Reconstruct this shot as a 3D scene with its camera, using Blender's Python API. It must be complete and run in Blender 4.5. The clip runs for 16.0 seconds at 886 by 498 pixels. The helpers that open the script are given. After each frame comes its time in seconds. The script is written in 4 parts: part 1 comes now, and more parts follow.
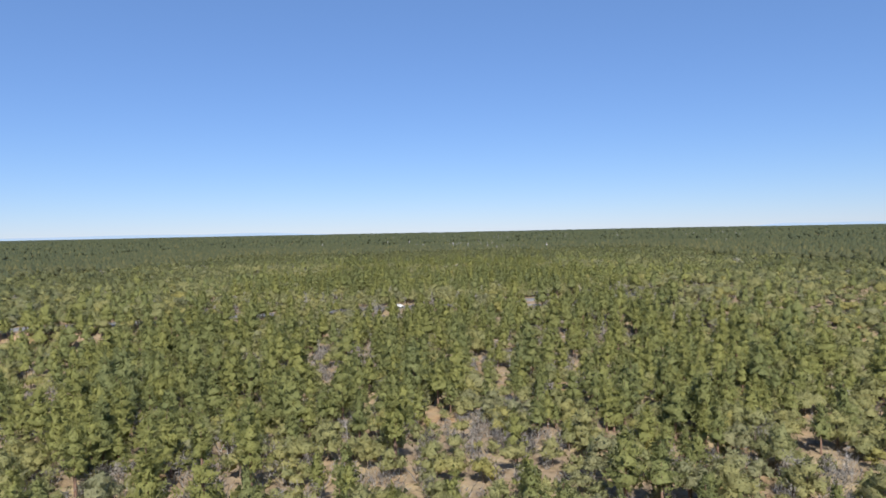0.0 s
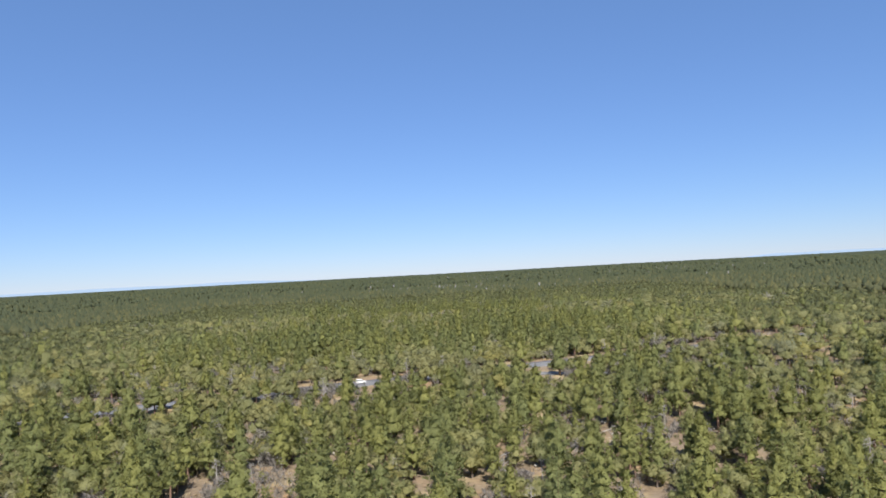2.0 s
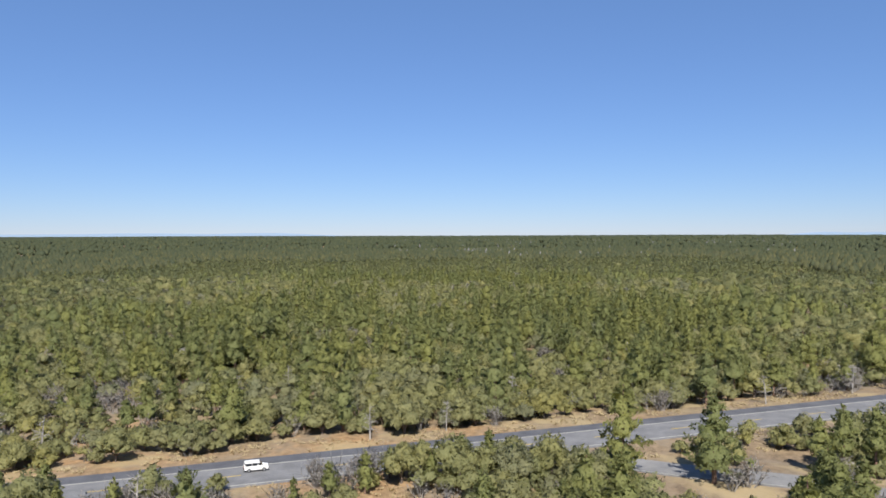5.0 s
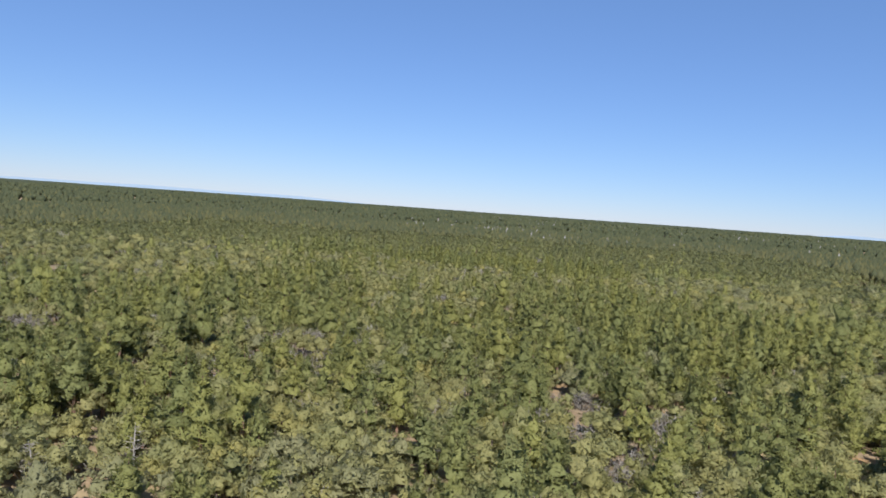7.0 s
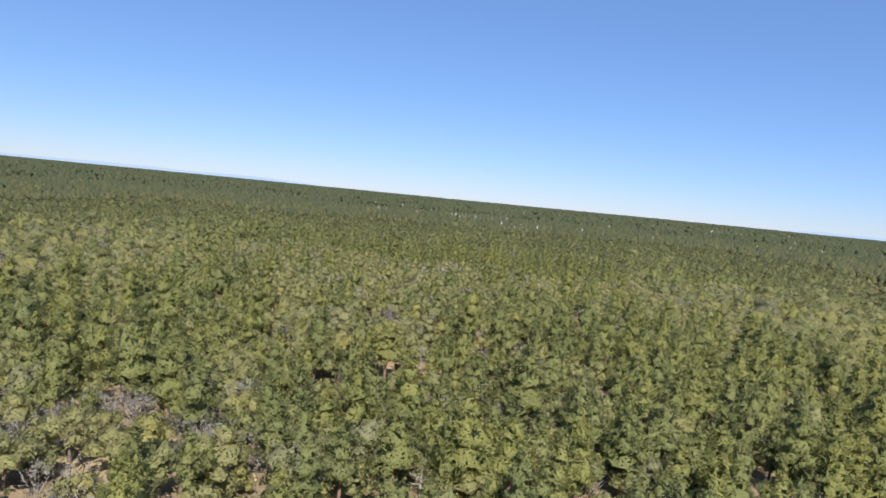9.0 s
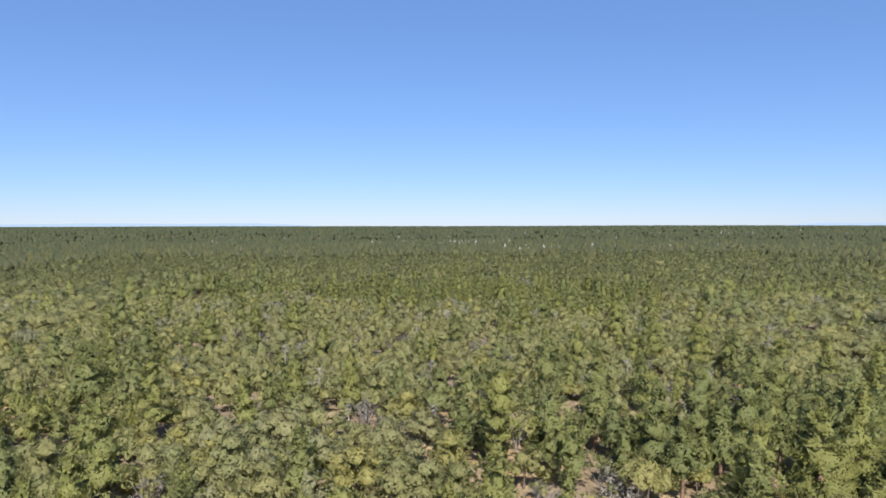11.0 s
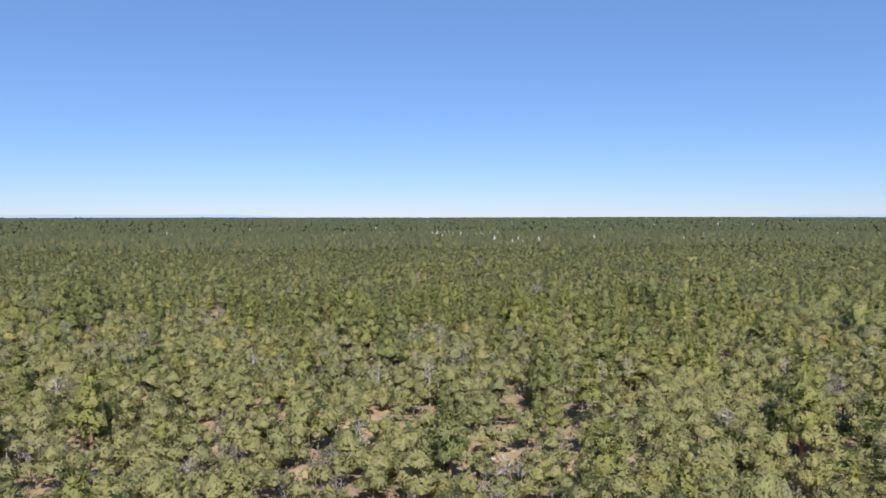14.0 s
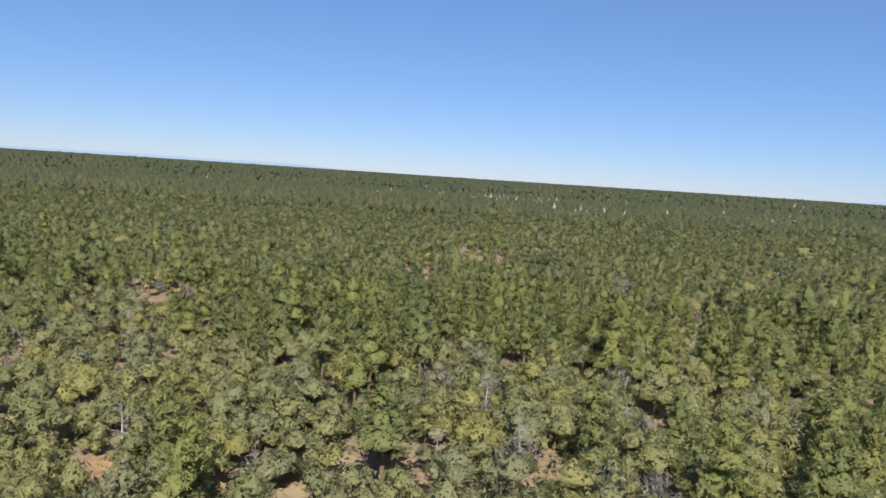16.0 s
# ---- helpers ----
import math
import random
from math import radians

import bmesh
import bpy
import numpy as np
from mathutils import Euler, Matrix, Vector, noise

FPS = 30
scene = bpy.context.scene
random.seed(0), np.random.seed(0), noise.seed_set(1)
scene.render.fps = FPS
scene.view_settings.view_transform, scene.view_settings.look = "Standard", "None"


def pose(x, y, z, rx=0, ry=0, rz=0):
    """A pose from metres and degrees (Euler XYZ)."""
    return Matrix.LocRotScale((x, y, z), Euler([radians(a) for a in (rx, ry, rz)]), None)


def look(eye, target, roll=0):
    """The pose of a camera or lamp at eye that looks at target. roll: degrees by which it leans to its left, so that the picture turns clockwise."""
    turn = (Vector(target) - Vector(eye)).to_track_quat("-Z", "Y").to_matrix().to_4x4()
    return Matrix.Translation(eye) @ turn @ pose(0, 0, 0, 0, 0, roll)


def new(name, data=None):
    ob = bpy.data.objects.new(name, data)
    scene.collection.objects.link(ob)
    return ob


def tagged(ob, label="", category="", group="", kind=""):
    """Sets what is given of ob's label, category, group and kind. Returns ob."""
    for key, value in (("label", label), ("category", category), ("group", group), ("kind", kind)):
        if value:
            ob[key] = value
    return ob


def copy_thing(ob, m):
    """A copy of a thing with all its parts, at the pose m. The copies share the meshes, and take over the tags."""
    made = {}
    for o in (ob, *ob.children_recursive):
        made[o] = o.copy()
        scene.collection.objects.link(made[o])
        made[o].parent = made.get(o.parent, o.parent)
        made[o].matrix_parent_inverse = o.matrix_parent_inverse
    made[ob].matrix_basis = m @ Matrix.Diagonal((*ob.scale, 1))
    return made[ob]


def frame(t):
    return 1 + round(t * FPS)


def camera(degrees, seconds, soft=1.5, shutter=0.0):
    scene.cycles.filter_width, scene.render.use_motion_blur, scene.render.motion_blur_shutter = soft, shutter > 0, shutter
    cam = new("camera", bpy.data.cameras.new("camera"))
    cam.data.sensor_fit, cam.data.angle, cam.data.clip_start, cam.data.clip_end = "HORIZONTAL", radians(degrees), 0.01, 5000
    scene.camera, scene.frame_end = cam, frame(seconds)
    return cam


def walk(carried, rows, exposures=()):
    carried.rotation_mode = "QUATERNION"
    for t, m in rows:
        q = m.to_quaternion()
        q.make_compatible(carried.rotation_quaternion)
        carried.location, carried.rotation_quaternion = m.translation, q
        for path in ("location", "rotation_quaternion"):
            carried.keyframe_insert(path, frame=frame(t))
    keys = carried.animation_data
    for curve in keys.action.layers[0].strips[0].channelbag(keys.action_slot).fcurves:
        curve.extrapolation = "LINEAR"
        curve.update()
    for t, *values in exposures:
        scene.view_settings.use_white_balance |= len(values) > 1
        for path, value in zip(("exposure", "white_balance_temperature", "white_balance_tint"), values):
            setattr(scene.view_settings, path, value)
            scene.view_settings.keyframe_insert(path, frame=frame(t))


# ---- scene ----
cam = camera(62.7, 16.0, soft=1.65)
METRES, EYE, TILT, LEAN, TURN = 550.0, 40.0, -1.42, 1.13, 0.0
ROWS = [
    (0.0, 0.0, 0.0, 0.0, 0.0, 0.0, 0.0),
    (0.5, 0.0016, 0.0355, 0.0014, -1.02, -0.37, -0.35),
    (1.0, 0.0034, 0.0708, 0.0026, -2.74, 0.77, 0.32),
    (1.5, 0.0047, 0.1064, 0.0033, -2.35, 0.14, -0.02),
    (2.0, 0.0061, 0.1404, 0.0042, -0.95, 3.27, 1.95),
    (2.5, 0.0075, 0.1751, 0.005, -0.84, 1.43, 2.39),
    (3.0, 0.0089, 0.2098, 0.0055, -0.8, -1.11, 0.43),
    (3.5, 0.0102, 0.2442, 0.0058, -0.03, -2.16, 1.54),
    (4.0, 0.0116, 0.2785, 0.0067, 0.55, -2.51, -1.49),
    (4.5, 0.013, 0.312, 0.0075, 1.69, -1.06, -0.74),
    (5.0, 0.0143, 0.3448, 0.0084, 1.48, 0.24, -1.0),
    (7.5, 0.0185, 0.4844, 0.0124, 2.34, -3.44, -6.81),
    (8.0, 0.0193, 0.5161, 0.0125, -0.81, -5.23, -6.05),
    (8.5, 0.0196, 0.5474, 0.0127, -2.29, -6.29, -2.55),
    (9.0, 0.0196, 0.5788, 0.0129, 0.56, -2.69, -6.69),
    (11.5, 0.0205, 0.7265, 0.0126, 0.12, -0.44, 0.0),
    (12.0, 0.0202, 0.7577, 0.0126, -0.64, -1.64, -0.19),
    (12.5, 0.02, 0.7889, 0.0127, -0.46, 0.42, -1.32),
    (13.0, 0.0201, 0.8192, 0.0125, -0.01, 1.73, 0.01),
    (13.5, 0.0204, 0.8497, 0.0123, -0.18, 0.15, 0.58),
    (14.0, 0.0201, 0.8799, 0.0125, -0.96, -1.08, -1.04),
    (14.5, 0.0204, 0.9101, 0.0126, 0.08, -2.21, -2.08),
    (15.0, 0.0204, 0.9396, 0.0132, 0.68, -3.29, -3.5),
    (15.5, 0.0202, 0.9697, 0.0136, 3.21, -4.53, -3.12),
    (16.0, 0.02, 0.9993, 0.0142, 3.21, -4.36, -4.91),
]
walk(cam, [(t, pose(0, 0, EYE, TILT, LEAN, TURN) @ pose(METRES * x, METRES * y, METRES * z, 90 + pitch, roll, yaw)) for t, x, y, z, yaw, pitch, roll in ROWS], exposures=[(0, 1.07), (2, 1.09), (3.5, 1.02), (5, 0.97), (7.5, 1.08), (9, 1.15), (11.5, 1.18), (12.5, 1.18), (13, 1.03), (13.5, 1.1), (14, 1.14), (15, 1.1), (16, 1.0)])

# world, sun
SUN_TO = Vector((0.10, -1.0, 1.10)).normalized()
world = bpy.data.worlds.new("sky")
scene.world = world
world.use_nodes = True
wn = world.node_tree.nodes
sky = wn.new("ShaderNodeTexSky")
sky.sky_type = "NISHITA"
sky.sun_disc = False
sky.sun_elevation = math.asin(SUN_TO.z)
sky.sun_rotation = math.atan2(SUN_TO.x, SUN_TO.y)
sky.altitude = 2600
sky.air_density, sky.dust_density, sky.ozone_density = 1.3, 0.0, 6.0
wn["Background"].inputs["Strength"].default_value = 0.0535
blue = wn.new("ShaderNodeMix")
blue.data_type, blue.blend_type = "RGBA", "MULTIPLY"
blue.inputs[0].default_value, blue.inputs[7].default_value = 1.0, (0.895, 0.935, 1.155, 1)
world.node_tree.links.new(sky.outputs[0], blue.inputs[6])
haze = wn.new("ShaderNodeMix")
haze.data_type = "RGBA"
haze.inputs[0].default_value, haze.inputs[7].default_value = 0.34, (1.75, 3.5, 6.75, 1)
world.node_tree.links.new(blue.outputs[2], haze.inputs[6])
world.node_tree.links.new(haze.outputs[2], wn["Background"].inputs["Color"])
sun = new("sun", bpy.data.lights.new("sun", "SUN"))
sun.data.energy, sun.data.angle, sun.data.color = 4.4, radians(0.5), (1.0, 0.95, 0.87)
sun.matrix_world = look(SUN_TO * 100, (0, 0, 0))


# materials
def material(name, roughness=0.85):
    m = bpy.data.materials.new(name)
    m.use_nodes = True
    b = m.node_tree.nodes["Principled BSDF"]
    b.inputs["Roughness"].default_value = roughness
    b.inputs["Specular IOR Level"].default_value = 0.25
    return m, m.node_tree.nodes, m.node_tree.links, b


def ramp(nodes, stops):
    r = nodes.new("ShaderNodeValToRGB")
    e = r.color_ramp.elements
    while len(e) < len(stops):
        e.new(0.5)
    for el, (p, c) in zip(e, stops):
        el.position, el.color = p, (*c, 1)
    return r


def noise_tex(nodes, links, scale, detail=4.0, rough=0.6, coords=None):
    n = nodes.new("ShaderNodeTexNoise")
    n.inputs["Scale"].default_value, n.inputs["Detail"].default_value, n.inputs["Roughness"].default_value = scale, detail, rough
    if coords is None:
        g = nodes.new("ShaderNodeNewGeometry")
        coords = g.outputs["Position"]
    links.new(coords, n.inputs["Vector"])
    return n


def arith(nodes, links, op, a, b=None):
    m = nodes.new("ShaderNodeMath")
    m.operation = op
    for i, v in enumerate((a, b)):
        if v is None:
            continue
        if isinstance(v, (int, float)):
            m.inputs[i].default_value = v
        else:
            links.new(v, m.inputs[i])
    return m.outputs[0]


def mix(nodes, links, fac, a, b, mode="MIX"):
    m = nodes.new("ShaderNodeMix")
    m.data_type, m.blend_type = "RGBA", mode
    for i, v in ((0, fac), (6, a), (7, b)):
        if isinstance(v, (int, float)):
            m.inputs[i].default_value = v
        elif isinstance(v, tuple):
            m.inputs[i].default_value = (*v, 1)
        else:
            links.new(v, m.inputs[i])
    return m.outputs[2]


def foliage(name, stops, gaps=0.43, ragged=0.07):
    """Needles: a hue for each tree, speckled from spray to spray."""
    m, n, l, b = material(name, 0.75)
    at = n.new("ShaderNodeAttribute")
    at.attribute_name = "tint"
    info = n.new("ShaderNodeObjectInfo")
    hue = arith(n, l, "FRACT", arith(n, l, "ADD", at.outputs["Fac"], info.outputs["Random"]))
    col = ramp(n, stops)
    l.new(hue, col.inputs[0])
    geo = n.new("ShaderNodeNewGeometry")
    isl = ramp(n, ((0.0, (0.88, 0.90, 0.90)), (1.0, (1.12, 1.10, 1.08))))
    l.new(geo.outputs["Random Per Island"], isl.inputs[0])
    c = mix(n, l, 1.0, col.outputs[0], isl.outputs[0], "MULTIPLY")
    grain = noise_tex(n, l, 1.5, 4.0, 0.75)
    gr = ramp(n, ((0.32, (0.86, 0.87, 0.87)), (0.5, (1.0, 1.0, 1.0)), (0.68, (1.1, 1.1, 1.07))))
    l.new(grain.outputs[0], gr.inputs[0])
    c = mix(n, l, 1.0, c, gr.outputs[0], "MULTIPLY")
    l.new(c, b.inputs["Base Color"])
    tuft = noise_tex(n, l, 2.0, 3.0, 0.65)
    bump = n.new("ShaderNodeBump")
    bump.inputs["Strength"].default_value, bump.inputs["Distance"].default_value = 0.6, 0.4
    l.new(tuft.outputs[0], bump.inputs["Height"])
    l.new(bump.outputs[0], b.inputs["Normal"])
    tr = n.new("ShaderNodeBsdfTranslucent")
    l.new(c, tr.inputs["Color"])
    l.new(bump.outputs[0], tr.inputs["Normal"])
    add = n.new("ShaderNodeMixShader")
    add.inputs[0].default_value = 0.54
    l.new(b.outputs[0], add.inputs[1])
    l.new(tr.outputs[0], add.inputs[2])
    holes = noise_tex(n, l, 3.6, 3.0, 0.65)
    thin = n.new("ShaderNodeAttribute")
    thin.attribute_name = "thin"
    cut = arith(n, l, "GREATER_THAN", holes.outputs[0], arith(n, l, "ADD", arith(n, l, "MULTIPLY", thin.outputs["Fac"], ragged), gaps))
    clear = n.new("ShaderNodeBsdfTransparent")
    out = n.new("ShaderNodeMixShader")
    l.new(cut, out.inputs[0])
    l.new(clear.outputs[0], out.inputs[1])
    l.new(add.outputs[0], out.inputs[2])
    l.new(out.outputs[0], n["Material Output"].inputs["Surface"])
    return m


def bark(name, lo, hi):
    m, n, l, b = material(name, 0.9)
    t = noise_tex(n, l, 3.0, 5.0, 0.7)
    c = ramp(n, ((0.3, lo), (0.7, hi)))
    l.new(t.outputs[0], c.inputs[0])
    l.new(c.outputs[0], b.inputs["Base Color"])
    bump = n.new("ShaderNodeBump")
    bump.inputs["Strength"].default_value, bump.inputs["Distance"].default_value = 0.5, 0.05
    l.new(t.outputs[0], bump.inputs["Height"])
    l.new(bump.outputs[0], b.inputs["Normal"])
    return m


PINYON = foliage("pinyon_needles", ((0.0, (0.255, 0.258, 0.151)), (0.2, (0.281, 0.276, 0.137)), (0.45, (0.301, 0.292, 0.126)), (0.65, (0.250, 0.258, 0.119)), (0.85, (0.291, 0.284, 0.130)), (1.0, (0.332, 0.308, 0.113))))
PONDEROSA = foliage("ponderosa_needles", ((0.0, (0.197, 0.218, 0.088)), (0.4, (0.228, 0.242, 0.090)), (0.8, (0.257, 0.264, 0.090)), (1.0, (0.202, 0.225, 0.098))))
# Dark pine green, darkened further by painted crown shade and distance haze.
SHADED_FAR_PINE = foliage("shaded_far_pine_needles", ((0.0, (0.082, 0.099, 0.057)), (0.5, (0.095, 0.112, 0.060)), (1.0, (0.105, 0.116, 0.060))), 0.3)
BARK_DARK = bark("grey_brown_bark", (0.07, 0.055, 0.045), (0.20, 0.16, 0.13))
BARK_ORANGE = bark("orange_bark", (0.09, 0.058, 0.045), (0.25, 0.16, 0.115))
DEADWOOD = bark("weathered_wood", (0.17, 0.155, 0.14), (0.42, 0.395, 0.37))
PALE_WOOD = bark("bleached_wood", (0.13, 0.129, 0.124), (0.235, 0.232, 0.226))
STONE = bark("pale_limestone", (0.20, 0.18, 0.155), (0.32, 0.29, 0.25))
DRY_GRASS = bark("straw", (0.27, 0.21, 0.115), (0.42, 0.34, 0.195))
# Next two greens are darkened: crown shade and haze put into the colour.
SHADED_WOODS = foliage("shaded_deep_green_needles", ((0.0, (0.157, 0.175, 0.090)), (0.5, (0.186, 0.198, 0.090)), (1.0, (0.217, 0.221, 0.094))), 0.42)
SHADED_PINYON = foliage("shaded_pinyon_needles", ((0.0, (0.109, 0.119, 0.064)), (0.5, (0.127, 0.133, 0.065)), (1.0, (0.144, 0.143, 0.065))), 0.3)
TWIG_HAZE = foliage("grey_twig_haze", ((0.0, (0.263, 0.239, 0.221)), (0.5, (0.315, 0.290, 0.267)), (1.0, (0.350, 0.334, 0.309))), 0.50, 0.045)
TWIG = bark("grey_twigs", (0.19, 0.172, 0.158), (0.36, 0.335, 0.312))


def soil_material():
    m, n, l, b = material("sandy_soil", 0.95)
    big = noise_tex(n, l, 0.035, 5.0, 0.6)
    c1 = ramp(n, ((0.36, (0.160, 0.118, 0.080)), (0.52, (0.205, 0.150, 0.092)), (0.66, (0.28, 0.172, 0.085))))
    l.new(big.outputs[0], c1.inputs[0])
    fine = noise_tex(n, l, 0.9, 6.0, 0.72)
    c2 = ramp(n, ((0.3, (0.5, 0.5, 0.5)), (0.5, (0.95, 0.95, 0.95)), (0.7, (1.3, 1.3, 1.3))))
    l.new(fine.outputs[0], c2.inputs[0])
    c = mix(n, l, 1.0, c1.outputs[0], c2.outputs[0], "MULTIPLY")
    lit = noise_tex(n, l, 0.22, 5.0, 0.65)
    lf = ramp(n, ((0.46, (0, 0, 0)), (0.62, (1, 1, 1))))
    l.new(lit.outputs[0], lf.inputs[0])
    c = mix(n, l, arith(n, l, "MULTIPLY", lf.outputs[0], 0.6), c, (0.195, 0.160, 0.118))
    straw = noise_tex(n, l, 0.12, 3.0, 0.5)
    sf = ramp(n, ((0.54, (0, 0, 0)), (0.66, (1, 1, 1))))
    l.new(straw.outputs[0], sf.inputs[0])
    c = mix(n, l, arith(n, l, "MULTIPLY", sf.outputs[0], 0.7), c, (0.30, 0.235, 0.13))
    l.new(c, b.inputs["Base Color"])
    bump = n.new("ShaderNodeBump")
    bump.inputs["Strength"].default_value, bump.inputs["Distance"].default_value = 0.6, 0.25
    l.new(fine.outputs[0], bump.inputs["Height"])
    l.new(bump.outputs[0], b.inputs["Normal"])
    return m


def asphalt_material(name, base, worn):
    m, n, l, b = material(name, 0.85)
    t = noise_tex(n, l, 0.35, 5.0, 0.6)
    c = ramp(n, ((0.35, base), (0.65, worn)))
    l.new(t.outputs[0], c.inputs[0])
    s = noise_tex(n, l, 9.0, 3.0)
    g = ramp(n, ((0.3, (0.8, 0.8, 0.8)), (0.7, (1.15, 1.15, 1.15))))
    l.new(s.outputs[0], g.inputs[0])
    l.new(mix(n, l, 1.0, c.outputs[0], g.outputs[0], "MULTIPLY"), b.inputs["Base Color"])
    return m


def plain(name, colour, roughness=0.6, metal=0.0, wear=0.15):
    m, n, l, b = material(name, roughness)
    t = noise_tex(n, l, 4.0, 4.0)
    c = ramp(n, ((0.3, tuple(v * (1 - wear) for v in colour)), (0.7, tuple(min(1, v * (1 + wear * 0.5)) for v in colour))))
    l.new(t.outputs[0], c.inputs[0])
    l.new(c.outputs[0], b.inputs["Base Color"])
    b.inputs["Metallic"].default_value = metal
    return m


SOIL = soil_material()
ASPHALT = asphalt_material("worn_asphalt", (0.123, 0.123, 0.127), (0.172, 0.172, 0.176))
ASPHALT_DARK = asphalt_material("dark_asphalt", (0.070, 0.072, 0.082), (0.098, 0.100, 0.111))
ASPHALT_SIDE = asphalt_material("grey_asphalt", (0.139, 0.139, 0.143), (0.205, 0.201, 0.197))
LINE_WHITE = plain("white_road_paint", (0.32, 0.31, 0.28), 0.7, 0, 0.25)
LINE_YELLOW = plain("yellow_road_paint", (0.451, 0.328, 0.082), 0.7, 0, 0.25)
CAR_WHITE = plain("white_car_paint", (0.66, 0.66, 0.65), 0.3, 0, 0.03)
CAR_GLASS = plain("dark_car_glass", (0.02, 0.022, 0.025), 0.08)
RUBBER = plain("black_rubber", (0.025, 0.025, 0.025), 0.9)
RIM = plain("grey_wheel_metal", (0.45, 0.45, 0.46), 0.35, 0.8)
LAMP_RED = plain("red_lamp_glass", (0.35, 0.02, 0.02), 0.2)
LAMP_CLEAR = plain("clear_lamp_glass", (0.75, 0.76, 0.78), 0.15)
# Blue of the distant air mixed into the rock's base colour.
MESA_HAZED = plain("haze_tinted_rock", (0.24, 0.32, 0.43), 1.0, 0, 0.06)


# plan
def vnoise(x, y, size, seed):
    """Smooth value noise, 0 to 1."""
    x, y = np.asarray(x, float) / size, np.asarray(y, float) / size
    ix, iy = np.floor(x), np.floor(y)
    fx, fy = x - ix, y - iy
    fx, fy = fx * fx * (3 - 2 * fx), fy * fy * (3 - 2 * fy)

    def h(a, b):
        v = np.sin(a * 127.1 + b * 311.7 + seed * 74.7) * 43758.5453
        return v - np.floor(v)
    return (h(ix, iy) * (1 - fx) + h(ix + 1, iy) * fx) * (1 - fy) + (h(ix, iy + 1) * (1 - fx) + h(ix + 1, iy + 1) * fx) * fy


def smooth(a, b, v):
    t = np.clip((np.asarray(v, float) - a) / (b - a), 0, 1)
    return t * t * (3 - 2 * t)


ROAD_SLOPE = 0.379                      # the highway runs along (1, slope)
ROAD_C = 1 / math.hypot(1, ROAD_SLOPE)
ROAD_Z = 11.3
HEIGHTS_Y = (-300, 120, 160, 205, 245, 285, 330, 395, 440, 475, 510, 545, 575, 620, 675, 800, 1000, 1600, 2600, 4200, 6000)
HEIGHTS_Z = (3.0, 3.0, 3.8, 4.0, 8.0, 11.0, 11.0, 9.0, 6.3, 7.0, 8.2, 6.5, 8.2, 7.0, 4.7, 5.0, 6.0, 8.0, 14.0, 24.0, 26.0)
_fine_y = np.arange(-300.0, 6000.0, 5.0)
_fine_z = np.interp(_fine_y, HEIGHTS_Y, HEIGHTS_Z)
for _ in range(3):
    _fine_z = np.convolve(np.pad(_fine_z, 3, mode="edge"), np.ones(7) / 7, mode="valid")


def road_v(x, y):
    """Metres from the highway's far edge towards the south."""
    return (288.2 + ROAD_SLOPE * np.asarray(x, float) - np.asarray(y, float)) * ROAD_C


SIDE_ROAD = ((15, 287.0), (22, 284.2), (28, 281.2), (34, 278.4), (41, 276.4), (48, 274.0), (55, 269.8), (63, 263.5), (73, 254.0))


def side_dist(x, y):
    x, y = np.asarray(x, float), np.asarray(y, float)
    d = np.full(np.broadcast(x, y).shape, 1e9)
    for (ax, ay), (bx, by) in zip(SIDE_ROAD, SIDE_ROAD[1:]):
        t = np.clip(((x - ax) * (bx - ax) + (y - ay) * (by - ay)) / ((bx - ax) ** 2 + (by - ay) ** 2), 0, 1)
        d = np.minimum(d, np.hypot(x - ax - t * (bx - ax), y - ay - t * (by - ay)))
    return d


def natural_z(x, y):
    x, y = np.asarray(x, float), np.asarray(y, float)
    z = np.interp(y, _fine_y, _fine_z)
    z = z + 1.6 * (vnoise(x, y, 60, 1) - 0.5) + 7 * (vnoise(x, y, 420, 2) - 0.5) * smooth(150, 500, np.abs(x) + np.maximum(y - 700, 0))
    far = smooth(1200, 4600, np.hypot(x, y - 300))
    z = z * (1 - far) + far * (26 + 4 * (vnoise(x, y, 1300, 5) - 0.5))
    return z


def ground_z(x, y):
    z = natural_z(x, y)
    v = road_v(x, y)
    near = 1 - smooth(7, 17, np.abs(v - 5.2))
    near = near * (1 - smooth(900, 1200, np.abs(np.asarray(x, float))))
    z = z * (1 - near) + near * ROAD_Z
    side = 1 - smooth(4, 12, side_dist(x, y))
    z = z * (1 - side) + side * np.where(np.abs(v - 5.2) < 8, z, 10.9)
    return z - 0.12 * (np.abs(v - 5.2) < 4.2) * near


